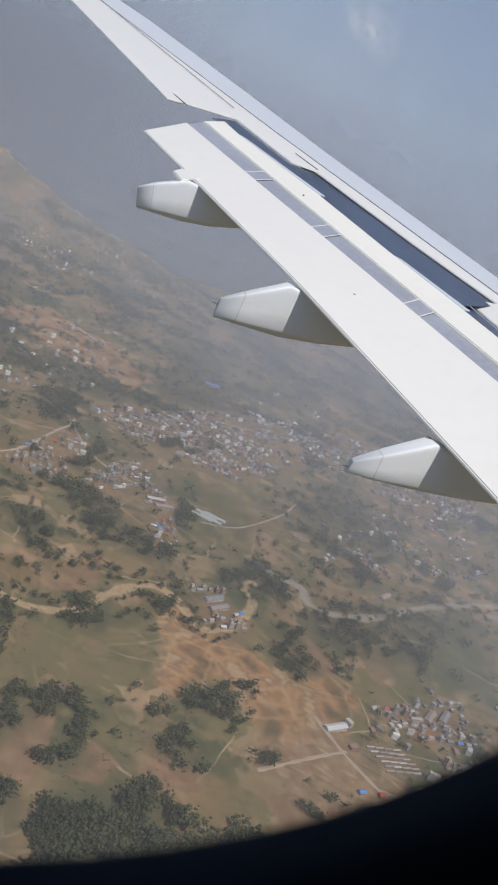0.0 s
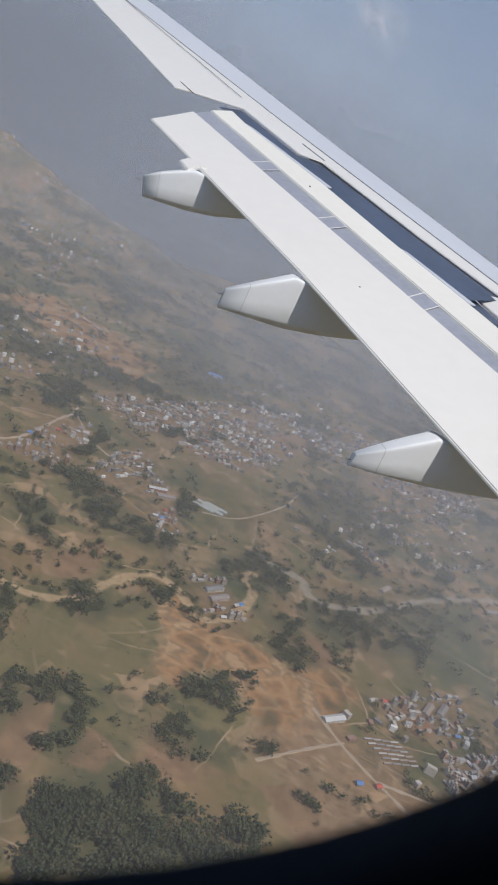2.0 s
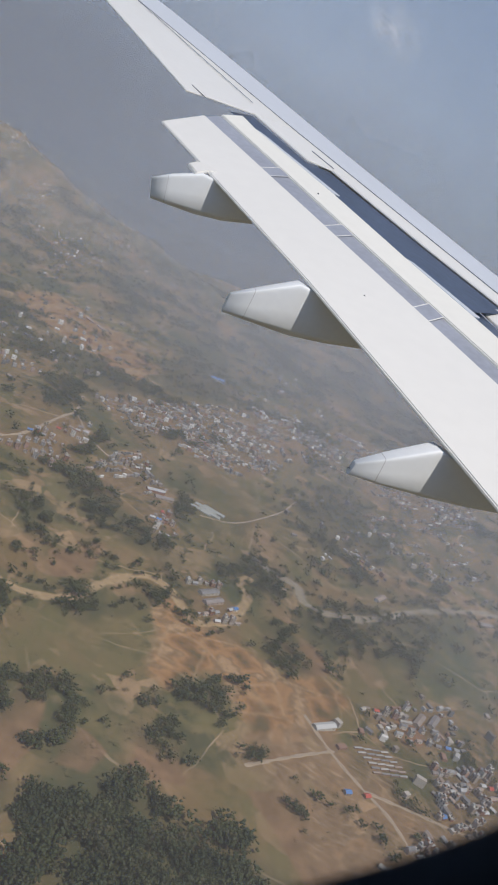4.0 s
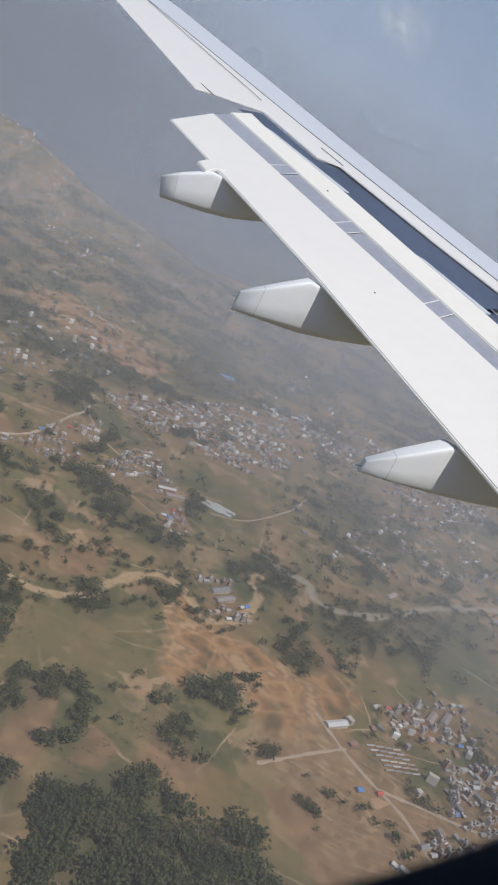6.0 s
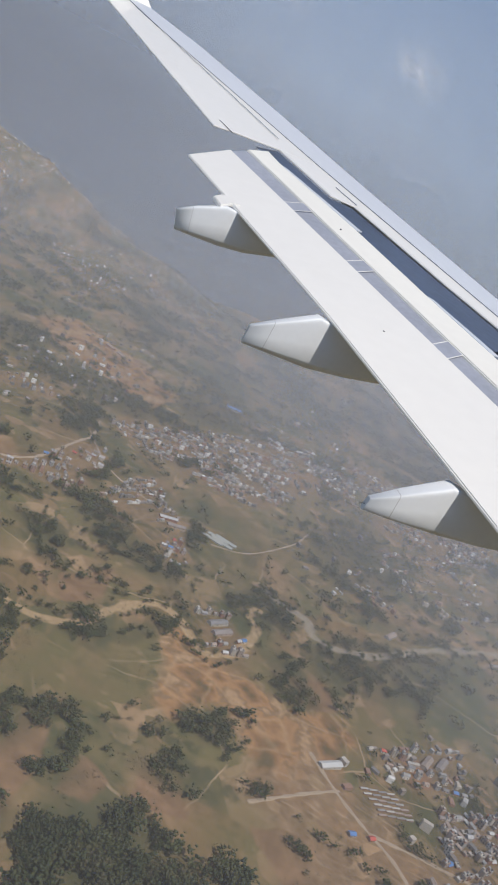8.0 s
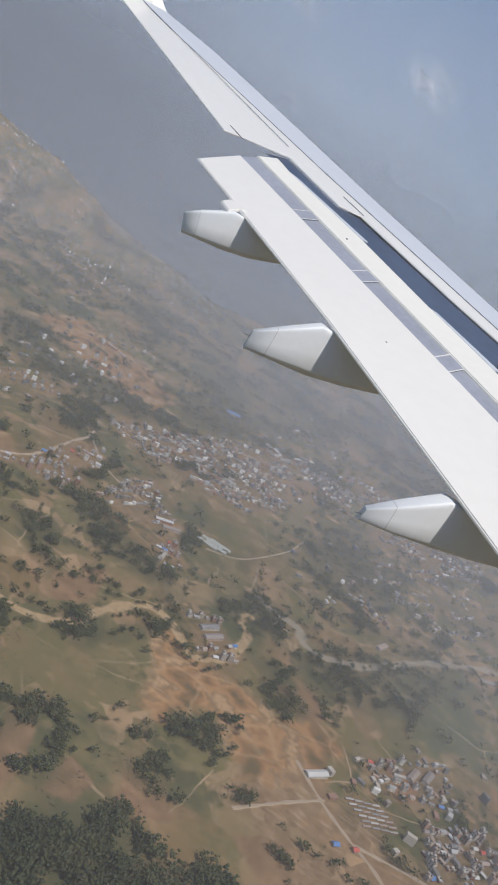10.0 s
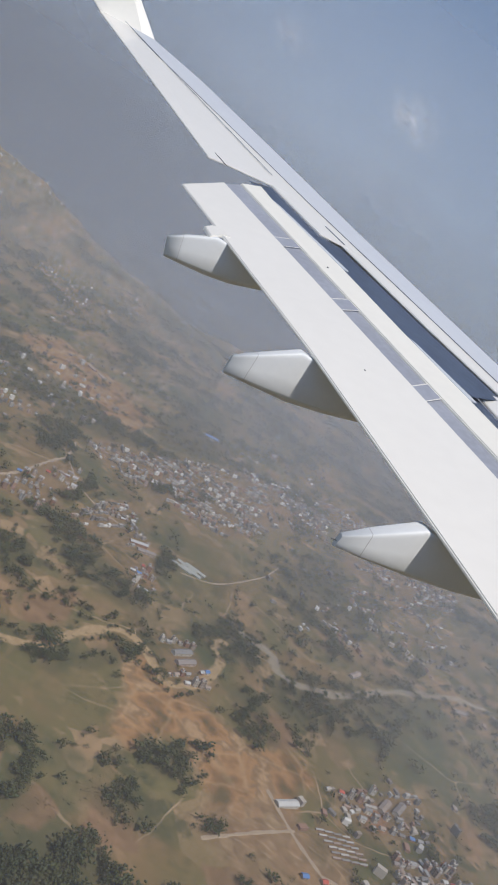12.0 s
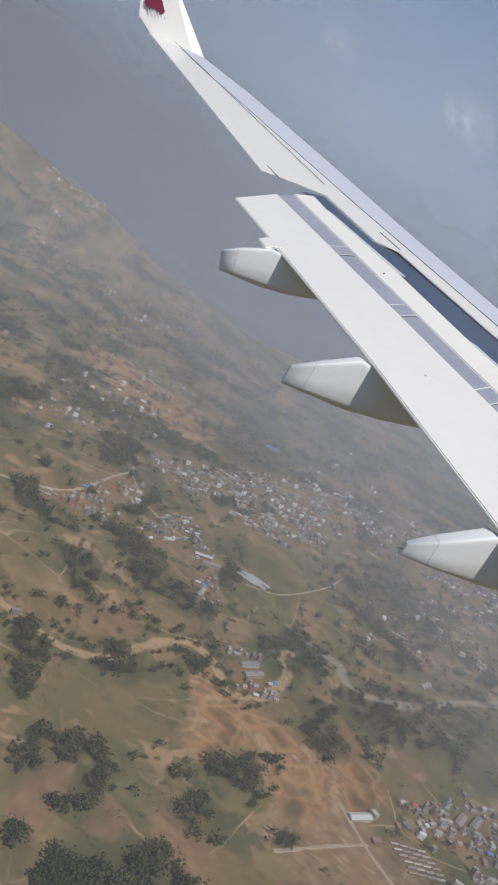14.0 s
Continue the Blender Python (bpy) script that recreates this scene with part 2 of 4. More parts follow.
def spur_height(x, y):
    """The spur falls off to both sides of its crest, with gullies down its flanks."""
    best, top, run = np.full(x.shape, 1e9), np.zeros(x.shape), np.zeros(x.shape)
    for (ax, ay, ah), (bx, by, bh) in zip(SPUR, SPUR[1:]):
        dx, dy = bx - ax, by - ay
        t = np.clip(((x - ax) * dx + (y - ay) * dy) / (dx * dx + dy * dy), 0, 1)
        d = np.hypot(x - ax - t * dx, y - ay - t * dy)
        near = d < best
        best, top, run = np.where(near, d, best), np.where(near, ah + t * (bh - ah), top), np.where(near, ax + t * dx, run)
    flank = np.clip(best / 300, 0, 1)
    gully = 1 - 0.32 * flank * (0.5 + 0.5 * np.sin(run / 38 + 1.7 * np.sin(best / 120) + 2 * np.sin(run / 150)))
    return top * gully * np.exp(-(best / (230 + 1.1 * top)) ** 2)


def relief(x, y):
    """The height of the ground: gentle swells, a mountain spur in the north-west, and hills far off."""
    x, y = np.asarray(x, float), np.asarray(y, float)
    r = np.hypot(x, y)
    z = 4.5 * np.sin(x / 95 + 1.0) * np.cos(y / 120) + 2.2 * np.sin((x + y) / 60) + 11 * np.sin(x / 290 + 0.4) * np.sin(y / 240 + 1.0)
    far = np.clip((r - 2300) / 2300, 0, 1) * np.clip((4700 - r) / 900, 0, 1)
    if np.max(y) > 1700:
        z = z + spur_height(x, y)
    return z + far * (28 * np.sin(x / 420 + 0.6) * np.sin(y / 510) + 14 * np.sin(x / 170 + y / 230))


def inside(poly, x, y):
    """Signed distance to a polygon in metres, positive inside."""
    x, y = np.asarray(x, float), np.asarray(y, float)
    best, odd = np.full(x.shape, 1e9), np.zeros(x.shape, bool)
    for (ax, ay), (bx, by) in zip(poly, poly[1:] + poly[:1]):
        dx, dy = bx - ax, by - ay
        t = np.clip(((x - ax) * dx + (y - ay) * dy) / (dx * dx + dy * dy + 1e-9), 0, 1)
        best = np.minimum(best, np.hypot(x - ax - t * dx, y - ay - t * dy))
        if ay != by:
            odd ^= ((ay > y) != (by > y)) & (x < (bx - ax) * (y - ay) / (by - ay) + ax)
    return np.where(odd, best, -best)


def along(line, x, y):
    """Distance to an open line."""
    best = np.full(np.shape(x), 1e9)
    for (ax, ay), (bx, by) in zip(line, line[1:]):
        dx, dy = bx - ax, by - ay
        t = np.clip(((x - ax) * dx + (y - ay) * dy) / (dx * dx + dy * dy + 1e-9), 0, 1)
        best = np.minimum(best, np.hypot(x - ax - t * dx, y - ay - t * dy))
    return best


def smooth_line(pts, step=6.0):
    """A rounded line through points."""
    p = [Vector((a, b)) for a, b in pts]
    p = [2 * p[0] - p[1]] + p + [2 * p[-1] - p[-2]]
    out = []
    for a, b, c, d in zip(p, p[1:], p[2:], p[3:]):
        count = max(2, int((c - b).length / step))
        for i in range(count):
            t = i / count
            q = 0.5 * ((2 * b) + (c - a) * t + (2 * a - 5 * b + 4 * c - d) * t * t + (3 * b - a - 3 * c + d) * t ** 3)
            out.append((q.x, q.y))
    out.append((p[-2].x, p[-2].y))
    return out


STREAM_LINE, WASH_LINE = smooth_line(STREAM), smooth_line(WASH)

# ---- the ground ----
def ground_material():
    m = bpy.data.materials.new("fields and bare earth")
    m.use_nodes = True
    n, k = m.node_tree.nodes, m.node_tree.links
    b = n["Principled BSDF"]
    b.inputs["Roughness"].default_value = 0.95
    b.inputs["Specular IOR Level"].default_value = 0.1
    pos = n.new("ShaderNodeNewGeometry").outputs["Position"]

    def nz(scale, detail=5, rough=0.55):
        a = n.new("ShaderNodeTexNoise")
        a.inputs["Scale"].default_value, a.inputs["Detail"].default_value, a.inputs["Roughness"].default_value = scale, detail, rough
        k.new(pos, a.inputs["Vector"])
        return a

    def mix(fac, a, c, kind="MIX"):
        x = n.new("ShaderNodeMix")
        x.data_type, x.blend_type = "RGBA", kind
        for socket, v in ((x.inputs["Factor"], fac), (x.inputs["A"], a), (x.inputs["B"], c)):
            if isinstance(v, (float, tuple)):
                socket.default_value = v if isinstance(v, float) else (*v, 1)
            else:
                k.new(v, socket)
        return x.outputs["Result"]

    def span(v, lo, hi, a=0.0, c=1.0):
        x = n.new("ShaderNodeMapRange")
        x.inputs["From Min"].default_value, x.inputs["From Max"].default_value = lo, hi
        x.inputs["To Min"].default_value, x.inputs["To Max"].default_value = a, c
        k.new(v, x.inputs["Value"])
        return x.outputs[0]

    def calc(op, a, c):
        x = n.new("ShaderNodeMath")
        x.operation = op
        for i, v in enumerate((a, c)):
            if isinstance(v, float):
                x.inputs[i].default_value = v
            else:
                k.new(v, x.inputs[i])
        return x.outputs[0]

    # warped positions, so that the plots have crooked edges
    warp = n.new("ShaderNodeVectorMath")
    warp.operation = "MULTIPLY_ADD"
    warp.inputs[1].default_value = (38, 38, 0)
    k.new(nz(0.011, 3).outputs["Color"], warp.inputs[0]), k.new(pos, warp.inputs[2])

    def plots(scale, feature="F1"):
        v = n.new("ShaderNodeTexVoronoi")
        v.feature, v.inputs["Scale"].default_value = feature, scale
        k.new(warp.outputs[0], v.inputs["Vector"])
        return v

    def ramp(v, stops):
        r = n.new("ShaderNodeValToRGB")
        while len(r.color_ramp.elements) < len(stops):
            r.color_ramp.elements.new(0.5)
        for e, (p, c) in zip(r.color_ramp.elements, stops):
            e.position, e.color = p, (*c, 1)
        k.new(v, r.inputs[0])
        return r.outputs[0]

    # olive grass and brown soil in broad sweeps
    broad = nz(0.0046, 5, 0.55).outputs[0]
    base = ramp(broad, [(0.36, (0.205, 0.13, 0.078)), (0.46, (0.165, 0.119, 0.065)), (0.54, (0.145, 0.116, 0.057)), (0.64, (0.118, 0.113, 0.05))])
    sep = n.new("ShaderNodeSeparateColor")
    k.new(plots(0.013).outputs["Color"], sep.inputs[0])
    field = ramp(sep.outputs[0], [(0.0, (0.11, 0.107, 0.047)), (0.2, (0.17, 0.135, 0.065)), (0.38, (0.225, 0.13, 0.073)), (0.5, (0.13, 0.12, 0.054)), (0.65, (0.27, 0.175, 0.105)), (0.8, (0.135, 0.118, 0.06)), (1.0, (0.31, 0.215, 0.13))])
    base = mix(0.68, base, field)
    small = n.new("ShaderNodeSeparateColor")
    k.new(plots(0.042).outputs["Color"], small.inputs[0])
    strips = ramp(small.outputs[1], [(0.0, (0.085, 0.09, 0.043)), (0.35, (0.16, 0.125, 0.067)), (0.6, (0.12, 0.115, 0.055)), (0.8, (0.25, 0.165, 0.10)), (1.0, (0.36, 0.25, 0.155))])
    base = mix(span(nz(0.0065, 3).outputs[0], 0.40, 0.56, 0.15, 0.7), base, strips)
    # terraces: fine steps along the slopes in some parts
    wave = n.new("ShaderNodeTexWave")
    wave.inputs["Scale"].default_value, wave.inputs["Distortion"].default_value, wave.inputs["Detail"].default_value = 0.03, 8.0, 3
    wave.inputs["Detail Scale"].default_value = 0.3
    k.new(warp.outputs[0], wave.inputs["Vector"])
    base = mix(calc("MULTIPLY", span(wave.outputs["Fac"], 0.0, 0.35, 0.4, 0.0), span(nz(0.006, 3).outputs[0], 0.5, 0.62)), base, (0.09, 0.078, 0.042))
    base = mix(span(nz(0.017, 6, 0.6).outputs[0], 0.52, 0.68, 0.0, 0.6), base, (0.215, 0.14, 0.083))
    base = mix(span(nz(0.037, 5, 0.62).outputs[0], 0.60, 0.66, 0.0, 0.7), base, (0.31, 0.21, 0.13))
    # scrub: dark green patches, thicker in some parts
    scrub = calc("ADD", nz(0.010, 4).outputs[0], calc("MULTIPLY", nz(0.05, 4, 0.62).outputs[0], 0.8))
    base = mix(span(scrub, 0.98, 1.07, 0.0, 0.75), base, (0.062, 0.066, 0.036))
    base = mix(span(nz(0.0035, 6, 0.62).outputs[0], 0.52, 0.58, 0.0, 0.8), base, (0.07, 0.078, 0.04))
    base = mix(span(nz(0.0028, 6, 0.6).outputs[0], 0.57, 0.64, 0.0, 0.75), base, (0.29, 0.19, 0.115))
    # bunds between plots, and pale foot paths
    edge = plots(0.042, "DISTANCE_TO_EDGE").outputs["Distance"]
    base = mix(calc("MULTIPLY", span(edge, 0.0, 0.05, 0.5, 0.0), span(nz(0.02, 2).outputs[0], 0.45, 0.6)), base, (0.075, 0.072, 0.038))
    path = plots(0.0075, "DISTANCE_TO_EDGE").outputs["Distance"]
    base = mix(calc("MULTIPLY", span(path, 0.003, 0.008, 0.8, 0.0), span(nz(0.005, 2).outputs[0], 0.46, 0.52)), base, (0.34, 0.25, 0.165))
    meadow = ramp(nz(0.02, 4).outputs[0], [(0.32, (0.19, 0.13, 0.07)), (0.48, (0.15, 0.118, 0.058)), (0.64, (0.13, 0.115, 0.052))])
    # bare earth, by a field of distances from its rim
    ragged = calc("ADD", calc("MULTIPLY", calc("SUBTRACT", nz(0.022, 6, 0.6).outputs[0], 0.5), 120.0), calc("MULTIPLY", calc("SUBTRACT", nz(0.14, 4, 0.6).outputs[0], 0.5), 22.0))
    def held(name):
        a = n.new("ShaderNodeAttribute")
        a.attribute_name = name
        return a.outputs["Fac"]
    base = mix(span(calc("ADD", held("meadow"), calc("MULTIPLY", ragged, 0.6)), -8.0, 8.0, 0.0, 0.5), base, meadow)
    tilled = ramp(nz(0.06, 4).outputs[0], [(0.35, (0.165, 0.105, 0.066)), (0.65, (0.245, 0.155, 0.095))])
    base = mix(span(calc("ADD", held("soil"), calc("MULTIPLY", ragged, 0.18)), -1.5, 2.0, 0.0, 0.8), base, tilled)
    # undergrowth, with the shade below trees put into its dark tone
    base = mix(span(calc("ADD", held("dark_ground"), calc("MULTIPLY", ragged, 0.35)), -10.0, 8.0, 0.0, 0.6), base, (0.075, 0.072, 0.04))
    earth_colour = ramp(nz(0.024, 5, 0.55).outputs[0], [(0.34, (0.11, 0.085, 0.046)), (0.42, (0.22, 0.128, 0.068)), (0.5, (0.32, 0.19, 0.10)), (0.54, (0.20, 0.13, 0.075)), (0.61, (0.37, 0.245, 0.145)), (0.7, (0.15, 0.108, 0.058))])
    base = mix(span(calc("ADD", held("earth"), calc("MULTIPLY", ragged, 0.45)), -4.0, 8.0, 0.0, 0.95), base, earth_colour)
    tracks = plots(0.02, "DISTANCE_TO_EDGE").outputs["Distance"]
    base = mix(calc("MULTIPLY", span(tracks, 0.008, 0.05, 0.3, 0.0), span(held("earth"), -12.0, 4.0)), base, (0.42, 0.29, 0.175))
    red_colour = ramp(nz(0.07, 5).outputs[0], [(0.3, (0.30, 0.13, 0.085)), (0.7, (0.40, 0.21, 0.14))])
    base = mix(span(calc("ADD", held("red"), calc("MULTIPLY", ragged, 0.5)), -2.0, 3.0), base, red_colour)
    lots = ramp(nz(0.09, 5, 0.6).outputs[0], [(0.3, (0.125, 0.088, 0.055)), (0.5, (0.20, 0.135, 0.083)), (0.75, (0.29, 0.195, 0.125))])
    base = mix(span(calc("ADD", held("built"), calc("MULTIPLY", ragged, 0.7)), -6.0, 14.0, 0.0, 0.7), base, lots)
    site = span(calc("ADD", held("site"), calc("MULTIPLY", ragged, 0.4)), -10.0, 14.0)
    parcel = n.new("ShaderNodeSeparateColor")
    k.new(plots(0.07).outputs["Color"], parcel.inputs[0])
    levelled = ramp(parcel.outputs[0], [(0.0, (0.15, 0.105, 0.065)), (0.25, (0.22, 0.145, 0.088)), (0.45, (0.17, 0.125, 0.078)), (0.6, (0.33, 0.20, 0.11)), (0.75, (0.20, 0.14, 0.09)), (0.9, (0.40, 0.27, 0.165)), (1.0, (0.14, 0.11, 0.06))])
    base = mix(calc("MULTIPLY", site, span(nz(0.03, 4, 0.6).outputs[0], 0.42, 0.58, 0.1, 0.65)), base, levelled)
    base = mix(calc("MULTIPLY", site, span(plots(0.07, "DISTANCE_TO_EDGE").outputs["Distance"], 0.0, 0.06, 0.12, 0.0)), base, (0.38, 0.28, 0.185))
    streak = n.new("ShaderNodeTexNoise")
    streak.inputs["Scale"].default_value, streak.inputs["Detail"].default_value, streak.inputs["Roughness"].default_value = 0.16, 3, 0.6
    squeeze = n.new("ShaderNodeMapping")
    squeeze.inputs["Rotation"].default_value, squeeze.inputs["Scale"].default_value = (0, 0, -0.75), (0.3, 1.6, 1.0)
    k.new(warp.outputs[0], squeeze.inputs["Vector"]), k.new(squeeze.outputs[0], streak.inputs["Vector"])
    base = mix(calc("MULTIPLY", span(streak.outputs[0], 0.56, 0.70, 0.0, 0.42), site), base, (0.40, 0.30, 0.205))
    sand = ramp(nz(0.12, 5).outputs[0], [(0.3, (0.29, 0.205, 0.12)), (0.7, (0.40, 0.295, 0.18))])
    base = mix(span(calc("ADD", held("stream"), calc("MULTIPLY", ragged, 0.13)), -0.8, 2.0, 0.0, 0.9), base, sand)
    base = mix(span(calc("ADD", held("wash"), calc("MULTIPLY", ragged, 0.2)), -1.5, 3.0, 0.0, 0.8), base, (0.29, 0.25, 0.195))
    grain = span(nz(0.5, 4, 0.7).outputs[0], 0.25, 0.75, 0.97, 1.2)
    final = n.new("ShaderNodeHueSaturation")
    final.inputs["Saturation"].default_value = 1.07
    k.new(base, final.inputs["Color"]), k.new(grain, final.inputs["Value"])
    k.new(final.outputs[0], b.inputs["Base Color"])
    bp = n.new("ShaderNodeBump")
    bp.inputs["Strength"].default_value, bp.inputs["Distance"].default_value = 0.6, 1.5
    k.new(nz(0.11, 6, 0.65).outputs[0], bp.inputs["Height"]), k.new(bp.outputs[0], b.inputs["Normal"])
    return m


V_LOTS = [(240, 655), (297, 686), (300, 645), (246, 612)]
WORK_SITE = [(120, 570), (190, 660), (245, 640), (300, 610), (390, 640), (400, 560), (290, 470), (196, 490), (160, 540)]
VILLAGES = [WORK_SITE, V_LOTS, V_TOWN, V_EAST_TOWN, V_WEST, V_MID, V_BRIDGE, V_STREAM_V, V_WORKS, V_RIDGE_V, V_SOUTH, V_RAIL]


def grid_mesh(name, verts, rows, columns, wrap=False):
    """A sheet of quads over rows x columns of points."""
    i, j = np.meshgrid(np.arange(rows - 1), np.arange(columns if wrap else columns - 1), indexing="ij")
    a, c = i * columns + j, i * columns + (j + 1) % columns
    faces = np.stack([a, c, c + columns, a + columns], -1).reshape(-1, 4)
    me = bpy.data.meshes.new(name)
    me.from_pydata(verts.tolist(), [], faces.tolist())
    return me


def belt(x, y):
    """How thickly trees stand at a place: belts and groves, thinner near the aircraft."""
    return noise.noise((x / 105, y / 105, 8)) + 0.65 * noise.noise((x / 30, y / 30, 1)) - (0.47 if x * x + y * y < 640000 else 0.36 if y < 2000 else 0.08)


def dark_floor(x, y):
    """Metres, roughly, into the belts of trees; their floor is coloured dark for undergrowth and tree shade."""
    # unseen ground near and behind the aircraft is darkened to cut its bounce light
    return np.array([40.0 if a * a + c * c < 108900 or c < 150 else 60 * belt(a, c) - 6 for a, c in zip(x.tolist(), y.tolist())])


def build_ground():
    turns = np.concatenate([np.radians(np.arange(-48, 48, 0.3)), np.radians(np.arange(48, 312, 6.0))])
    reach = np.concatenate([[0.5, 80, 160, 230], 270 * np.exp(np.arange(0, 2.92, 0.0062))])
    rr, tt = np.meshgrid(reach, turns, indexing="ij")
    x, y = (rr * np.sin(tt)).ravel(), (rr * np.cos(tt)).ravel()
    me = grid_mesh("ground", np.stack([x, y, relief(x, y)], -1), len(reach), len(turns), True)
    near = 4000.0
    fields = {
        "earth": np.maximum(np.maximum(inside(EARTHWORKS, x, y), inside(BARE_RIDGE, x, y)), inside(TOWN_LOT, x, y)),
        "red": inside(RED_LOT, x, y),
        "meadow": np.max([inside(v, x, y) for v in (FIELD_A, FIELD_B, FIELD_C, FIELD_D, FIELD_E)], axis=0),
        "soil": np.max([inside(v, x, y) for v in (SOIL_A, SOIL_B, SOIL_C, SOIL_D, SOIL_E, SOIL_F)], axis=0),
        "dark_ground": np.maximum(np.max([inside(v, x, y) for _, v in WOODS], axis=0), dark_floor(x, y)),
        "built": np.max([inside(v, x, y) for v in VILLAGES], axis=0),
        "site": inside(WORK_SITE, x, y),
        "stream": 6.5 - along(STREAM_LINE, x, y),
        "wash": 7.0 - along(WASH_LINE, x, y),
    }
    for name, values in fields.items():
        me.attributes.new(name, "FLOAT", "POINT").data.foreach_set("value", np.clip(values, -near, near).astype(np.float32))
    me.materials.append(ground_material())
    me.polygons.foreach_set("use_smooth", np.ones(len(me.polygons), bool))
    return tagged(new("ground", me), "dry farmland with olive fields, brown plots and bare orange earth", "ground", kind="structure")


ground = build_ground()


def mesh_of(name, verts, faces, *mats, smooth=False):
    me = bpy.data.meshes.new(name)
    me.from_pydata([tuple(v) for v in verts], [], [tuple(f) for f in faces])
    for mat in mats:
        me.materials.append(mat)
    if smooth:
        me.polygons.foreach_set("use_smooth", np.ones(len(me.polygons), bool))
    return me


def build_road(pts, width):
    line = smooth_line(pts, 5.0)
    verts = []
    for i, (x, y) in enumerate(line):
        a, c = line[max(0, i - 1)], line[min(len(line) - 1, i + 1)]
        d = Vector((c[0] - a[0], c[1] - a[1])).normalized()
        w = width * (0.5 + 0.12 * math.sin(i * 1.7) + 0.08 * math.sin(i * 0.6))
        for s in (-1, -0.6, 0.6, 1):
            px, py = x - d.y * s * w, y + d.x * s * w
            verts.append((px, py, float(relief(px, py)) + (0.35 if abs(s) < 1 else -0.1)))
    faces = [(4 * i + j, 4 * i + j + 1, 4 * i + j + 5, 4 * i + j + 4) for i in range(len(line) - 1) for j in range(3)]
    return tagged(new("road", mesh_of("road", verts, faces, ROAD_DIRT)), "pale unpaved dirt road across the fields", "road", kind="structure")


for road_pts, road_width in ROADS:
    build_road(road_pts, road_width)

# ---- haze: painted on thin see-through sheets, one behind the other ----
def haze_material(thick, top_from, top_to, colour, drift=None):
    """Haze painted on a sheet, thinning out upwards; drift: a direction, from and to, and the shares of haze at both
    ends.
    """
    m = bpy.data.materials.new("painted haze")
    m.use_nodes = True
    n, k = m.node_tree.nodes, m.node_tree.links
    n.remove(n["Principled BSDF"])
    clear, veil, back, both, add = (n.new("ShaderNodeBsdfTransparent"), n.new("ShaderNodeBsdfDiffuse"), n.new("ShaderNodeBsdfTranslucent"), n.new("ShaderNodeMixShader"), n.new("ShaderNodeMixShader"))
    for v in (veil, back):
        v.inputs["Color"].default_value = (*colour, 1)
    k.new(veil.outputs[0], both.inputs[1]), k.new(back.outputs[0], both.inputs[2])
    pos = n.new("ShaderNodeNewGeometry")
    sep = n.new("ShaderNodeSeparateXYZ")
    k.new(pos.outputs["Position"], sep.inputs[0])
    top, low, mul, smoke = n.new("ShaderNodeMapRange"), n.new("ShaderNodeMapRange"), n.new("ShaderNodeMath"), n.new("ShaderNodeTexNoise")
    top.interpolation_type = low.interpolation_type = "SMOOTHSTEP"
    for node, a, c, d, e in ((top, top_from, top_to, thick, 0.0), (low, 0, 90, 1.0 if thick > 0.9 else 0.15, 1.0)):
        for socket, v in zip(("From Min", "From Max", "To Min", "To Max"), (a, c, d, e)):
            node.inputs[socket].default_value = v
        k.new(sep.outputs["Z"], node.inputs["Value"])
    smoke.inputs["Scale"].default_value, smoke.inputs["Detail"].default_value = 0.0016, 3
    k.new(pos.outputs["Position"], smoke.inputs["Vector"])
    sm = n.new("ShaderNodeMapRange")
    sm.inputs["From Min"].default_value, sm.inputs["From Max"].default_value = 0.3, 0.7
    sm.inputs["To Min"].default_value, sm.inputs["To Max"].default_value = (0.6, 1.4) if thick < 0.5 else (0.85, 1.05)
    k.new(smoke.outputs[0], sm.inputs["Value"])
    mul2 = n.new("ShaderNodeMath")
    mul.operation = mul2.operation = "MULTIPLY"
    k.new(top.outputs[0], mul.inputs[0]), k.new(low.outputs[0], mul.inputs[1])
    k.new(mul.outputs[0], mul2.inputs[0]), k.new(sm.outputs[0], mul2.inputs[1])
    share = mul2.outputs[0]
    if drift:
        way, start, stop, least, most = drift
        dot, slope, thin = n.new("ShaderNodeVectorMath"), n.new("ShaderNodeMapRange"), n.new("ShaderNodeMath")
        dot.operation, thin.operation, slope.interpolation_type = "DOT_PRODUCT", "MULTIPLY", "SMOOTHSTEP"
        dot.inputs[1].default_value = way
        for socket, v in zip(("From Min", "From Max", "To Min", "To Max"), (start, stop, least, most)):
            slope.inputs[socket].default_value = v
        k.new(pos.outputs["Position"], dot.inputs[0]), k.new(dot.outputs["Value"], slope.inputs["Value"])
        k.new(slope.outputs[0], thin.inputs[0]), k.new(share, thin.inputs[1])
        share = thin.outputs[0]
    k.new(share, add.inputs[0]), k.new(clear.outputs[0], add.inputs[1]), k.new(both.outputs[0], add.inputs[2])
    k.new(add.outputs[0], n["Material Output"].inputs["Surface"])
    return m


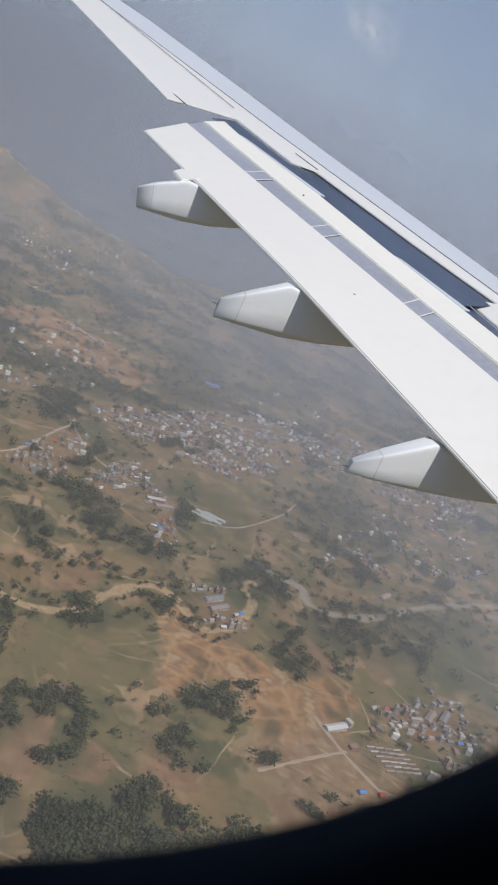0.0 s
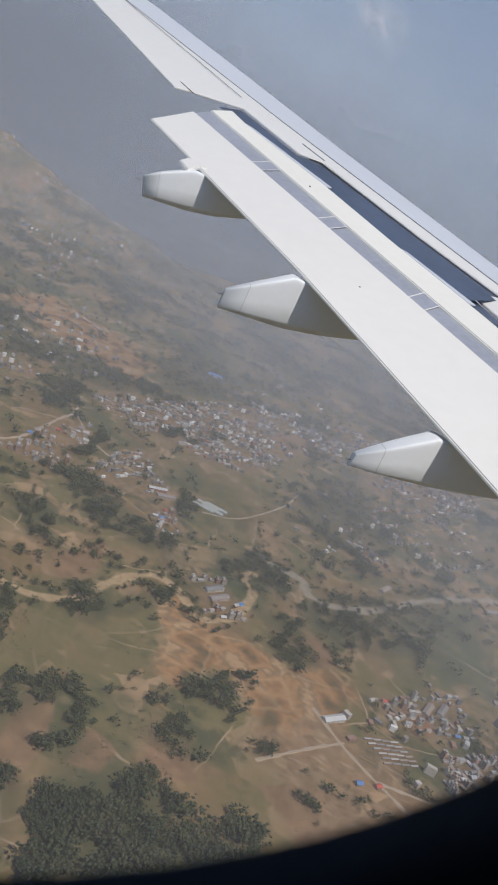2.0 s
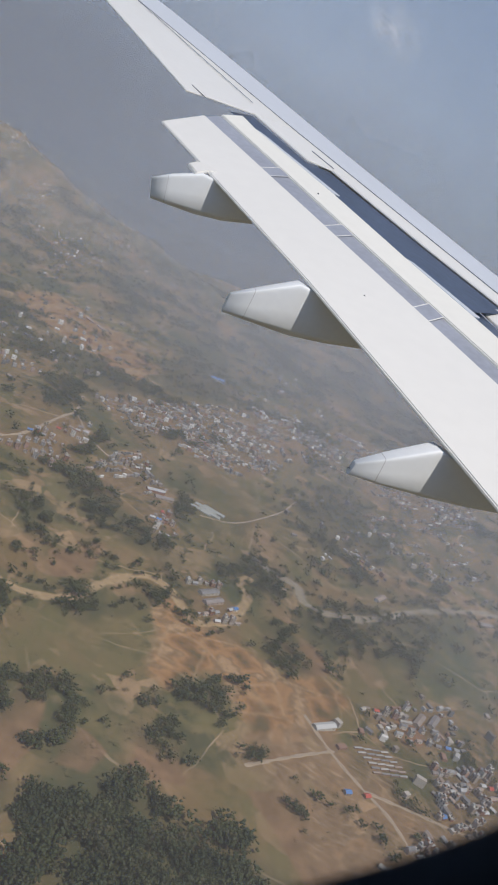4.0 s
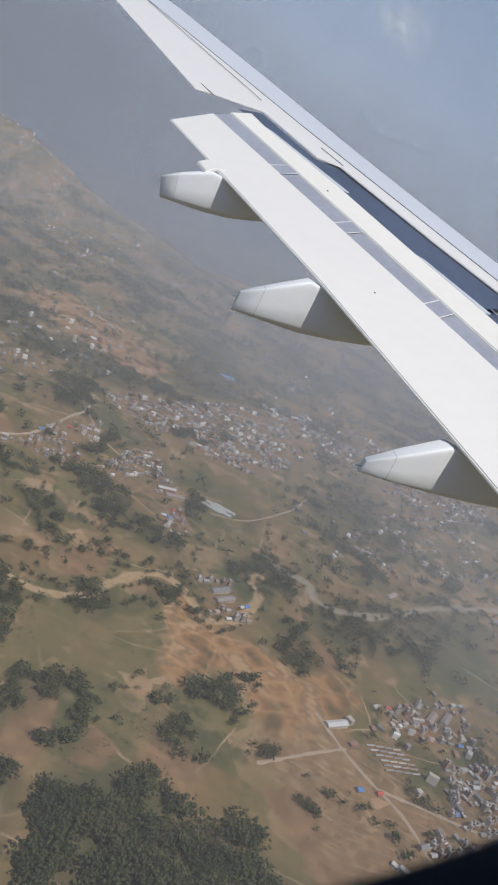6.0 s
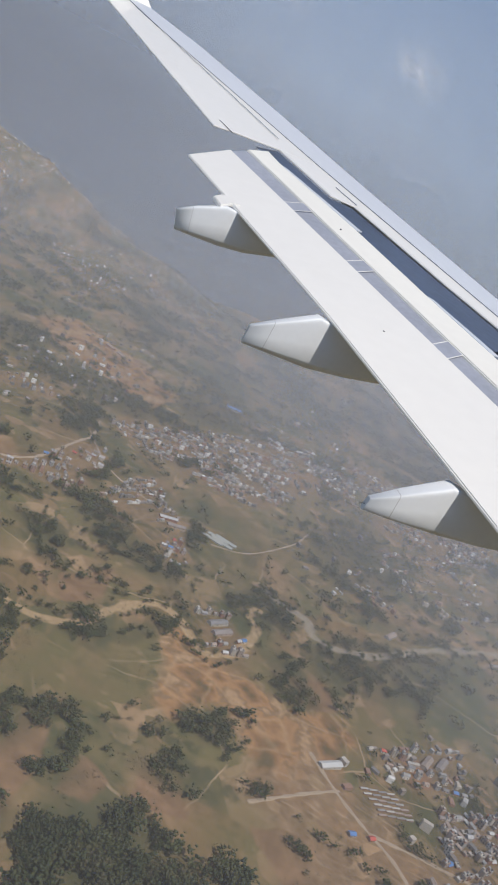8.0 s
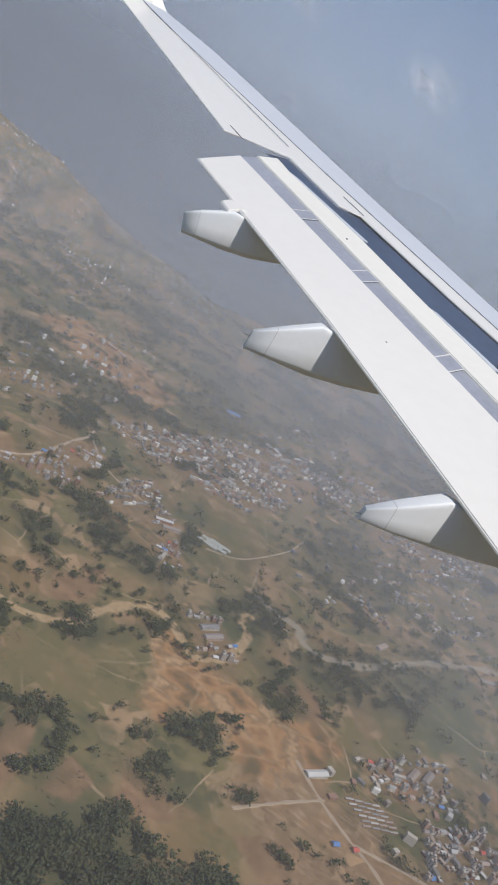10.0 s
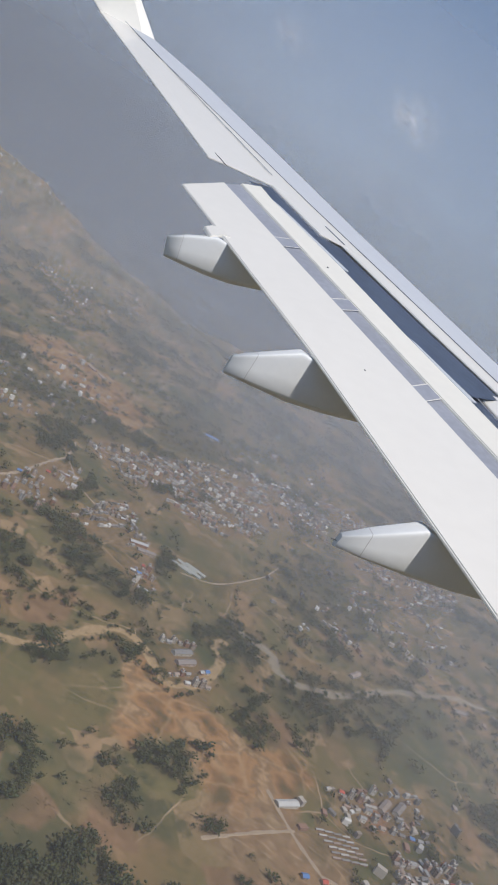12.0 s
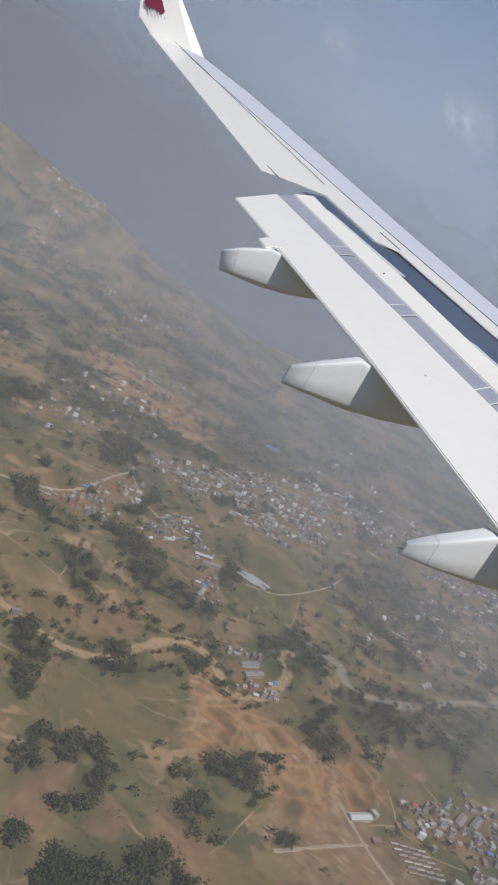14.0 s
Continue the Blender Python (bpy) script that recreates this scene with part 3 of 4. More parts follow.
# tints paint distance haze: pale near, duller farther off, bluish before the sky
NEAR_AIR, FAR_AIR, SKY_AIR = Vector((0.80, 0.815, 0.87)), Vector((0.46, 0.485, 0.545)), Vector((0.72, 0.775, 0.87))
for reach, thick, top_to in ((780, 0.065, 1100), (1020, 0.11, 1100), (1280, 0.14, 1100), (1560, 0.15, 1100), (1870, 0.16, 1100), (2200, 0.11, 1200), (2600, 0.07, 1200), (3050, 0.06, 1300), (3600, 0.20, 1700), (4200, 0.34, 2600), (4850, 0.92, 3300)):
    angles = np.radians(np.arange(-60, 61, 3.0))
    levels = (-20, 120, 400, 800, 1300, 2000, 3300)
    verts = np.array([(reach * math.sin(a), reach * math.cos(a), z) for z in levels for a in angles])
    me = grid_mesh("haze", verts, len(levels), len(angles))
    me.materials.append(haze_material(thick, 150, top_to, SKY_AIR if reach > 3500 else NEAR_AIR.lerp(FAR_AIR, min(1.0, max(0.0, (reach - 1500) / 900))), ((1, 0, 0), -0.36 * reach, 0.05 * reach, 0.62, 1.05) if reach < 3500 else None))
    tagged(new("haze", me), "thin grey-blue sheet painted as haze over the valley", "haze", kind="structure")


def build_layer(height, thick, drift=None):
    """A flat haze sheet added below the aircraft; it also bounces pale light up."""
    turns, reach = np.radians(np.arange(0, 360, 10.0)), np.array([1.0, 400, 1500, 4800])
    rr, tt = np.meshgrid(reach, turns, indexing="ij")
    x, y = (rr * np.sin(tt)).ravel(), (rr * np.cos(tt)).ravel()
    me = grid_mesh("haze_layer", np.stack([x, y, np.full(x.shape, height)], -1), len(reach), len(turns), True)
    me.materials.append(haze_material(thick, 2000, 3000, NEAR_AIR * 0.8, drift))
    tagged(new("haze_layer", me), "flat see-through sheet added as haze over the fields", "haze", kind="structure")


build_layer(190.0, 0.105)
# a second sheet paints brighter haze towards the north-east
build_layer(120.0, 0.12, ((1, 0.5, 0), 360, 740, 0.0, 1.0))


def build_smoke(reach, thick, low, high, west, east, colour):
    """A bank of blue-grey smoke behind the spur, thick up to the low height and thinning out eastwards."""
    m = haze_material(thick, low, high, colour)
    n, k = m.node_tree.nodes, m.node_tree.links
    blend = next(x for x in n if x.type == "MIX_SHADER" and x.outputs[0].links[0].to_node.type == "OUTPUT_MATERIAL")
    share = blend.inputs[0].links[0].from_socket
    pos, sep, side, mul = n.new("ShaderNodeNewGeometry"), n.new("ShaderNodeSeparateXYZ"), n.new("ShaderNodeMapRange"), n.new("ShaderNodeMath")
    side.interpolation_type, mul.operation = "SMOOTHSTEP", "MULTIPLY"
    for socket, v in zip(("From Min", "From Max", "To Min", "To Max"), (west, east, 1.0, 0.0)):
        side.inputs[socket].default_value = v
    k.new(pos.outputs["Position"], sep.inputs[0]), k.new(sep.outputs["X"], side.inputs["Value"])
    k.new(share, mul.inputs[0]), k.new(side.outputs[0], mul.inputs[1]), k.new(mul.outputs[0], blend.inputs[0])
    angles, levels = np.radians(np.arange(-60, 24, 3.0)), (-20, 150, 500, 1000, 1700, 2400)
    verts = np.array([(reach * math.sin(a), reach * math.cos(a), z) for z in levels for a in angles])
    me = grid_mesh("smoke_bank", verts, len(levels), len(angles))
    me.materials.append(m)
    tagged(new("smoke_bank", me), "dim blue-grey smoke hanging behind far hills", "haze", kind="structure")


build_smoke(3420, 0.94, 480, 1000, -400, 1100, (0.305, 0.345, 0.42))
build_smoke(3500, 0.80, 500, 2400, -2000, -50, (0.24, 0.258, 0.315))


def build_cloud(at, wide, high, colour=(0.9, 0.88, 0.88), thick=0.8, name="cloud", label="small thin pinkish cloud in the hazy sky"):
    """A small thin cloud or puff of smoke far off: a soft sheet of vapour with ragged rims."""
    m = bpy.data.materials.new("thin cloud")
    m.use_nodes = True
    n, k = m.node_tree.nodes, m.node_tree.links
    n.remove(n["Principled BSDF"])
    clear, white, mixed, tc, puff, grad, mul, rng_node = (n.new("ShaderNodeBsdfTransparent"), n.new("ShaderNodeBsdfDiffuse"), n.new("ShaderNodeMixShader"), n.new("ShaderNodeTexCoord"), n.new("ShaderNodeTexNoise"), n.new("ShaderNodeTexGradient"), n.new("ShaderNodeMath"), n.new("ShaderNodeMapRange"))
    white.inputs["Color"].default_value = (*colour, 1)
    grad.gradient_type, mul.operation = "SPHERICAL", "MULTIPLY"
    puff.inputs["Scale"].default_value, puff.inputs["Detail"].default_value = 1.3, 3
    k.new(tc.outputs["Object"], puff.inputs["Vector"]), k.new(tc.outputs["Object"], grad.inputs["Vector"])
    k.new(puff.outputs[0], rng_node.inputs["Value"])
    rng_node.inputs["From Min"].default_value, rng_node.inputs["From Max"].default_value, rng_node.inputs["To Max"].default_value = 0.3, 0.8, thick
    k.new(grad.outputs["Fac"], mul.inputs[0]), k.new(rng_node.outputs[0], mul.inputs[1])
    k.new(mul.outputs[0], mixed.inputs[0]), k.new(clear.outputs[0], mixed.inputs[1]), k.new(white.outputs[0], mixed.inputs[2])
    k.new(mixed.outputs[0], n["Material Output"].inputs["Surface"])
    verts = np.array([(i / 6 - 1, 0.08 * math.sin(i + j), j / 6 - 1) for i in range(13) for j in range(13)])
    me = grid_mesh(name, verts, 13, 13)
    me.materials.append(m)
    ob = tagged(new(name, me), label, "smoke" if name == "smoke" else "cloud", kind="structure")
    ob.matrix_world = Matrix.LocRotScale(at, Euler((0, 0.5, 0)), (wide, 60, high))


build_cloud((-150, 4450, 1400), 210, 120, thick=1.0)
build_cloud((-900, 4350, 1420), 170, 90, thick=0.6)
build_cloud((250, 2470, 215), 420, 150, (0.72, 0.70, 0.74), 1.2, "smoke", "pale smoke drifting over far fields")

# ---- the aircraft ----
plane = tagged(new("airliner"), "white airliner wing with lowered flap, seen from a cabin window", "aircraft")
plane.matrix_world = PLANE


def part(name, me, parent, label=""):
    ob = new(name, me)
    ob.parent = parent
    return tagged(ob, label) if label else ob


def slab(name, top, thick, mat, parent=None, label="", bevel=0.012, drop=(0, 0, -1)):
    """A plate whose upper face has the given corners, with soft edges."""
    bm = bmesh.new()
    f = bm.faces.new([bm.verts.new(p) for p in top])
    f.normal_update()
    if f.normal.z < 0:
        f.normal_flip()
    res = bmesh.ops.extrude_face_region(bm, geom=[f])
    low = [v for v in res["geom"] if isinstance(v, bmesh.types.BMVert)]
    bmesh.ops.translate(bm, verts=low, vec=Vector(drop) * thick)
    bmesh.ops.recalc_face_normals(bm, faces=bm.faces)
    if bevel:
        bmesh.ops.bevel(bm, geom=list(bm.edges), offset=bevel, segments=2, affect="EDGES")
    bmesh.ops.triangulate(bm, faces=[f for f in bm.faces if len(f.verts) > 4])
    me = bpy.data.meshes.new(name)
    bm.to_mesh(me), bm.free()
    me.materials.append(mat)
    return part(name, me, parent or plane, label)


def on(a, c, y):
    """The point at span y on the line from a to c."""
    t = (y - a[1]) / (c[1] - a[1])
    return tuple(p + t * (q - p) for p, q in zip(a, c))


# forward, left and up from the window, in metres
TIP_LE, IN_LE = (-1.21, 26.85, 2.74), (6.27, 14.5, 1.51)
TIP_TE, AIL_IN, AIL_KINK, SPOIL = (-2.85, 26.55, 2.23), (1.26, 15.55, 0.74), (1.70, 15.86, 0.90), (2.64, 16.41, 1.21)
SLAT_TIP, SLAT_A, SLAT_B, SLAT_C = (-2.0, 26.75, 2.52), (-1.16, 24.69, 2.27), (3.52, 16.86, 1.48), (5.91, 13.17, 1.15)
SP_A, SP_B, SP_C, SP_D, SP_E = (3.62, 14.73, 1.035), (4.13, 14.9, 1.17), (5.57, 12.68, 0.97), (6.72, 11.15, 0.86), (5.93, 10.76, 0.62)

slab("wing_skin", [SLAT_TIP, SLAT_A, SLAT_B, SPOIL, AIL_KINK, AIL_IN, TIP_TE], 0.03, WHITE, bevel=0.008)
slab("spoiler", [SLAT_B, on(SLAT_B, SLAT_C, 15.0), SP_B, SP_A, SPOIL], 0.03, WHITE)
slab("spoiler", [on(SLAT_B, SLAT_C, 15.0), on(SLAT_B, SLAT_C, 11.3), SP_D, SP_C, SP_B], 0.03, WHITE)
slab("spoiler", [on(SLAT_B, SLAT_C, 11.3), on(SLAT_B, SLAT_C, 6.0), (7.6, 6.0, 0.05), SP_E, SP_D], 0.03, WHITE)


def build_slat():
    """The leading edge: a strip that rolls over at the front."""
    verts, stations = [], [(TIP_LE, SLAT_TIP), (tuple(Vector(on(TIP_LE, IN_LE, 24.0)) + Vector((0, 0, 0.07))), on(SLAT_A, SLAT_B, 23.6)), (tuple(Vector(on(TIP_LE, IN_LE, 20)) + Vector((0, 0, 0.04))), on(SLAT_A, SLAT_B, 19.5)), (on(TIP_LE, IN_LE, 17), on(SLAT_B, SLAT_C, 16.3)), (IN_LE, on(SLAT_B, SLAT_C, 13.6)), (on(TIP_LE, IN_LE, 6), on(SLAT_B, SLAT_C, 5.0))]
    for front, rear in stations:
        f, r = Vector(front), Vector(rear)
        d = f - r
        for s, h in ((0.0, 0.0), (0.35, 0.01), (0.7, 0.01), (0.92, 0.005), (1.0, 0.0), (1.04, -0.05), (1.03, -0.16), (0.9, -0.3), (0.5, -0.4)):
            verts.append(r + d * s + Vector((0, 0, h)))
    faces = [(9 * i + j, 9 * i + j + 1, 9 * i + j + 10, 9 * i + j + 9) for i in range(len(stations) - 1) for j in range(8)]
    return part("slat", mesh_of("slat", verts, faces, SLAT_METAL, smooth=True), plane, "pale blue-grey leading edge slat")


build_slat()


def strip(name, a, c, width, mat, parent=None, lift=0.006, label=""):
    """A thin line on the skin from a to c."""
    a, c = Vector(a), Vector(c)
    side = (c - a).cross(Vector((0, 0, 1))).normalized() * width / 2
    up = Vector((0, 0, lift))
    return slab(name, [a - side + up, a + side + up, c + side + up, c - side + up], lift * 0.9, mat, parent, label, bevel=0)


for a, c in ((SLAT_TIP, SLAT_A), (SLAT_A, SLAT_B), (SLAT_B, SLAT_C), (SLAT_C, on(SLAT_B, SLAT_C, 6.0))):
    strip("slat_seam", a, c, 0.02, SEAM_PALE, lift=0.015)
strip("aileron_end_gap", (1.36, 16.21, 0.9), (1.62, 15.66, 0.84), 0.022, SEAM, lift=0.015)
strip("spoiler_end_gap", (3.82, 15.62, 1.265), (4.2, 15.03, 1.21), 0.02, SEAM_PALE, lift=0.02)
strip("aileron_hinge_seam", (-2.18, 26.75, 2.53), (2.64, 17.31, 1.42), 0.022, SEAM_PALE, lift=0.015)

# the hollow between the spoilers and the flap, its shade painted in dark blue
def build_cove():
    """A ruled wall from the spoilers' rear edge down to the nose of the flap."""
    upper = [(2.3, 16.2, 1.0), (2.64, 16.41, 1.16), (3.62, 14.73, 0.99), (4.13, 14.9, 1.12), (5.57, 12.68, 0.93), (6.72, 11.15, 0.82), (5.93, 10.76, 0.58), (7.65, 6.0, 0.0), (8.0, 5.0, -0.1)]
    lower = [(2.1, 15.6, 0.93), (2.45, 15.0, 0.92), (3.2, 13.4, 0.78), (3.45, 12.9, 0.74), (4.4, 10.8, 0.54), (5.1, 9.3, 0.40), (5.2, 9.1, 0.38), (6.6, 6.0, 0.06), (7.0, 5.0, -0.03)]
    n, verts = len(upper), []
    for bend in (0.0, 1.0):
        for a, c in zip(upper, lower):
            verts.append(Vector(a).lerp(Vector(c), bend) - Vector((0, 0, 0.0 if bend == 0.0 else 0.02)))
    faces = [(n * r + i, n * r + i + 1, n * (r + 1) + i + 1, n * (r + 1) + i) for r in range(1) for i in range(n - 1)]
    return part("flap_cove", mesh_of("flap_cove", verts, faces, COVE_SHADE), plane, "flap cove with shade painted in dark blue")


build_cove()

# the flap: outer end points of its lines, and how they run inboard
F_FRONT = [(2.31, 15.27, 0.98), (2.54, 14.65, 0.90), (3.68, 12.38, 0.72), (4.52, 10.49, 0.53), (5.15, 9.15, 0.41), (7.0, 5.0, 0.0)]
F_TE = [(1.05, 13.77, 0.05), (1.84, 11.99, -0.13), (3.08, 9.1, -0.43), (4.25, 6.14, -0.80), (5.05, 4.0, -1.07)]
F_SL, F_SR = [(1.67, 14.70, 0.56), (4.37, 9.02, 0.06), (6.28, 5.0, -0.30)], [(1.95, 15.02, 0.76), (4.61, 9.22, 0.21), (6.62, 5.0, -0.19)]
flap = slab("flap", F_SL + F_TE[::-1], 0.04, WHITE, label="white painted lowered flap")
slab("flap_front", F_SR + F_FRONT[::-1], 0.12, WHITE_WARM, flap, "cream white front panel of the flap")
slab("seal_strip", [Vector(p) - Vector((0, 0, 0.035)) for p in F_SL + F_SR[::-1]], 0.03, GREY_STRIP, flap, "grey strip along the flap", bevel=0)
for y in (12.62, 10.85, 8.9, 7.1):
    a, c = Vector(on(F_SL[0], F_SL[1], y)), Vector(on(F_SR[0], F_SR[1], y + 0.2))
    d = (Vector(F_SL[1]) - Vector(F_SL[0])).normalized() * 0.16
    up = Vector((0, 0, -0.012))
    plate = slab("hinge_plate", [a - d + up, a + d + up, c + d + up, c - d + up], 0.02, GREY_STRIP, flap, bevel=0.002)
    for e in (-1, 1):
        strip("plate_rim", a + d * e + up, c + d * e + up, 0.014, WHITE, plate, 0.004)
# strips added on the flap nose to paint where it catches the light
for i, j in ((1, 2), (3, 4)):
    a, c = Vector(F_FRONT[i]), Vector(F_FRONT[j])
    step = Vector((0.11, 0.05, 0.03))
    slab("lit_nose_strip", [a, c, c + step * 1.2, a.lerp(c, 0.06) + step * 0.6], 0.02, SLAT_METAL, flap, "pale strip painting the lit flap nose", bevel=0.004)
for at in ((3.75, 9.04, -0.185), (3.43, 12.17, 0.565)):
    bm = bmesh.new()
    bmesh.ops.create_cone(bm, cap_ends=True, segments=12, radius1=0.016, radius2=0.013, depth=0.02, matrix=Matrix.Translation(at))
    me = bpy.data.meshes.new("drain_cap")
    bm.to_mesh(me), bm.free()
    me.materials.append(SEAM)
    part("drain_cap", me, flap)
slab("flap_tab", [(1.66, 12.3, -0.12), (1.56, 12.16, -0.2), (1.68, 11.81, -0.24), (1.82, 12.0, -0.13), (1.95, 12.0, -0.06), (1.8, 12.3, -0.05)], 0.06, WHITE, flap)


def build_fairing(y, top, low, half):
    """A canoe-shaped track fairing: (forward, up) along its back and its belly."""
    verts, count, ring = [], len(top), 40
    for i, ((xt, zt), (xb, zb)) in enumerate(zip(top, low)):
        w = half * (0.35, 0.8, 1.0, 1.0, 1.0, 0.9)[i]
        for j in range(ring):
            a = 2 * math.pi * j / ring
            ca, sa = math.cos(a), math.sin(a)
            ex = 0.2
            u, v = math.copysign(abs(ca) ** ex, ca), math.copysign(abs(sa) ** ex, sa)
            t = (v + 1) / 2
            u *= 1.0 - 0.85 * max(0.0, 0.13 - t) / 0.13
            verts.append((xb + (xt - xb) * t, y + w * u, zb + (zt - zb) * t))
    faces = [(ring * i + j, ring * i + (j + 1) % ring, ring * (i + 1) + (j + 1) % ring, ring * (i + 1) + j) for i in range(count - 1) for j in range(ring)]
    faces += [tuple(range(ring))[::-1], tuple(range(ring * (count - 1), ring * count))]
    body = part("track_fairing", mesh_of("track_fairing", verts, faces, FAIRING_PAINT, smooth=True), plane, "white canoe-shaped flap track fairing")
    body.data.polygons[len(faces) - 2].use_smooth = body.data.polygons[len(faces) - 1].use_smooth = False
    seam, k2 = [], 0.8
    for i in (0, 1):
        for j in range(ring):
            a, c = Vector(verts[j]), Vector(verts[ring + j])
            p = a.lerp(c, k2 + 0.02 * i)
            mid = Vector((p.x, y, (top[0][1] + low[0][1]) / 2 + k2 * ((top[1][1] + low[1][1]) - (top[0][1] + low[0][1])) / 2))
            seam.append(mid + (p - mid) * 1.006)
    ring_faces = [(j, (j + 1) % ring, ring + (j + 1) % ring, ring + j) for j in range(ring)]
    part("tail_seam", mesh_of("tail_seam", seam, ring_faces, PALE_STRIPE, smooth=True), body)
    xt, zt = top[0]
    slab("discharge_wick", [(xt + 0.02, y - 0.004, zt - 0.07), (xt + 0.02, y + 0.004, zt - 0.07), (xt - 0.05, y + 0.002, zt - 0.09), (xt - 0.05, y - 0.002, zt - 0.09)], 0.006, WICK, body, bevel=0)
    return body


build_fairing(11.9, [(1.20, -0.66), (1.42, -0.46), (1.77, -0.2), (2.1, -0.14), (2.5, -0.08), (3.3, 0.1)], [(1.34, -0.92), (1.57, -0.86), (1.97, -0.75), (2.36, -0.6), (2.75, -0.39), (3.4, -0.05)], 0.12)
build_fairing(9.1, [(2.38, -1.07), (2.65, -0.82), (3.0, -0.5), (3.5, -0.45), (4.1, -0.36), (5.0, -0.15)], [(2.42, -1.31), (2.72, -1.24), (3.25, -1.11), (3.7, -0.94), (4.12, -0.75), (5.0, -0.3)], 0.12)
build_fairing(6.4, [(3.58, -1.40), (3.83, -1.16), (4.16, -0.85), (4.6, -0.82), (5.4, -0.67), (6.4, -0.45)], [(3.59, -1.54), (3.9, -1.47), (4.4, -1.34), (4.82, -1.21), (5.4, -1.0), (6.4, -0.6)], 0.12)

for y in (24.6, 25.3, 25.9, 26.4):
    x, _, z = on(AIL_IN, TIP_TE, y)
    slab("discharge_wick", [(x, y - 0.012, z - 0.02), (x, y + 0.012, z - 0.02), (x - 0.12, y + 0.004, z - 0.03), (x - 0.12, y - 0.004, z - 0.03)], 0.01, SLAT_METAL, bevel=0)

# the upturned winglet with its emblem
winglet = slab("winglet", [(-3.0, 27.75, 2.33), (-3.58, 27.85, 2.53), (-4.29, 28.15, 3.78), (-3.68, 28.15, 4.27), (-1.25, 27.85, 2.84), (-1.6, 27.6, 2.66)], 0.06, WHITE, label="white upturned winglet", drop=(0, 1, 0))
slab("wing_tip", [TIP_TE, (-3.0, 27.75, 2.36), (-1.25, 27.85, 2.84), TIP_LE, SLAT_TIP], 0.06, WHITE)
slab("emblem", [(-3.64, 27.83, 2.93), (-3.45, 27.83, 2.86), (-3.3, 27.83, 3.0), (-3.05, 27.83, 2.98), (-3.0, 27.83, 3.12), (-3.25, 27.83, 3.32), (-3.7, 27.83, 3.2)], 0.01, MAROON, winglet, "maroon emblem", bevel=0, drop=(0, 1, 0))
for i in range(7):
    x = -3.35 + 0.11 * i
    slab("emblem_stripe", [(x, 27.83, 2.72 + 0.02 * i), (x + 0.03, 27.83, 2.73 + 0.02 * i), (x - 0.12, 27.83, 2.92 + 0.02 * i), (x - 0.15, 27.83, 2.91 + 0.02 * i)], 0.004, EMBLEM_GREY, winglet, bevel=0, drop=(0, 1, 0))


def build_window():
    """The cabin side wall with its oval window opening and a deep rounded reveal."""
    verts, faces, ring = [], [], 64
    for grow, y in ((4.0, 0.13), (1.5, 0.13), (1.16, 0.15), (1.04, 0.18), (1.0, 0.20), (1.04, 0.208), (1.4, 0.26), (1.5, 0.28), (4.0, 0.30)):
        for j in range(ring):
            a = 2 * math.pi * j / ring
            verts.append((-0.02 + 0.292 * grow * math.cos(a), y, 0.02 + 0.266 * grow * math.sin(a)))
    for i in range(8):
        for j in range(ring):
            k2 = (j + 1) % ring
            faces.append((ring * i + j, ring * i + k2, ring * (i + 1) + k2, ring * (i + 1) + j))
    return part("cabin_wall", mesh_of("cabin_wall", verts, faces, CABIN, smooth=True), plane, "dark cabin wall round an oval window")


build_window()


def build_light_block():
    """An unseen dark box for the cabin, added to keep light off the window rim."""
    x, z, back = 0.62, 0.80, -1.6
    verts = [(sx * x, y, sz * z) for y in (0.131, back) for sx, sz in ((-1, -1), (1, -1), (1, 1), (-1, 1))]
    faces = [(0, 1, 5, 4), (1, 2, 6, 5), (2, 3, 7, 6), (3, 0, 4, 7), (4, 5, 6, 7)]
    return part("cabin_lining", mesh_of("cabin_lining", verts, faces, CABIN), plane, "unseen dark box that blocks light round the window")


build_light_block()

def build_fuselage():
    """A stretch of the white fuselage barrel, open where the cabin window is."""
    radius, ring, verts, faces = 2.82, 72, [], []
    xs = np.concatenate([np.arange(-9, -0.6, 0.6), np.arange(-0.6, 0.75, 0.15), np.arange(0.8, 17, 0.6)])
    for x in xs:
        for j in range(ring):
            a = 2 * math.pi * j / ring
            verts.append((x, 0.30 - radius + radius * math.cos(a), -0.25 + radius * math.sin(a)))
    for i in range(len(xs) - 1):
        for j in range(ring):
            mid = (xs[i] + xs[i + 1]) / 2
            z = -0.25 + radius * math.sin(2 * math.pi * (j + 0.5) / ring)
            if abs(mid - 0.07) < 0.66 and abs(z) < 0.80 and (j < ring / 4 or j > 3 * ring / 4):
                continue
            faces.append((ring * i + j, ring * i + (j + 1) % ring, ring * (i + 1) + (j + 1) % ring, ring * (i + 1) + j))
    return part("fuselage", mesh_of("fuselage", verts, faces, WHITE, smooth=True), plane, "white rounded fuselage side")


build_fuselage()
slab("wing_root", [on(TIP_LE, IN_LE, 6.0), on(TIP_LE, IN_LE, 0.2), (9.0, 0.2, -0.6), (7.7, 5.9, 0.02)], 0.3, WHITE)
slab("inner_flap", [(7.0, 4.9, -0.02), (8.9, 0.3, -0.6), (6.4, 0.3, -1.75), (5.08, 3.9, -1.1)], 0.06, WHITE)

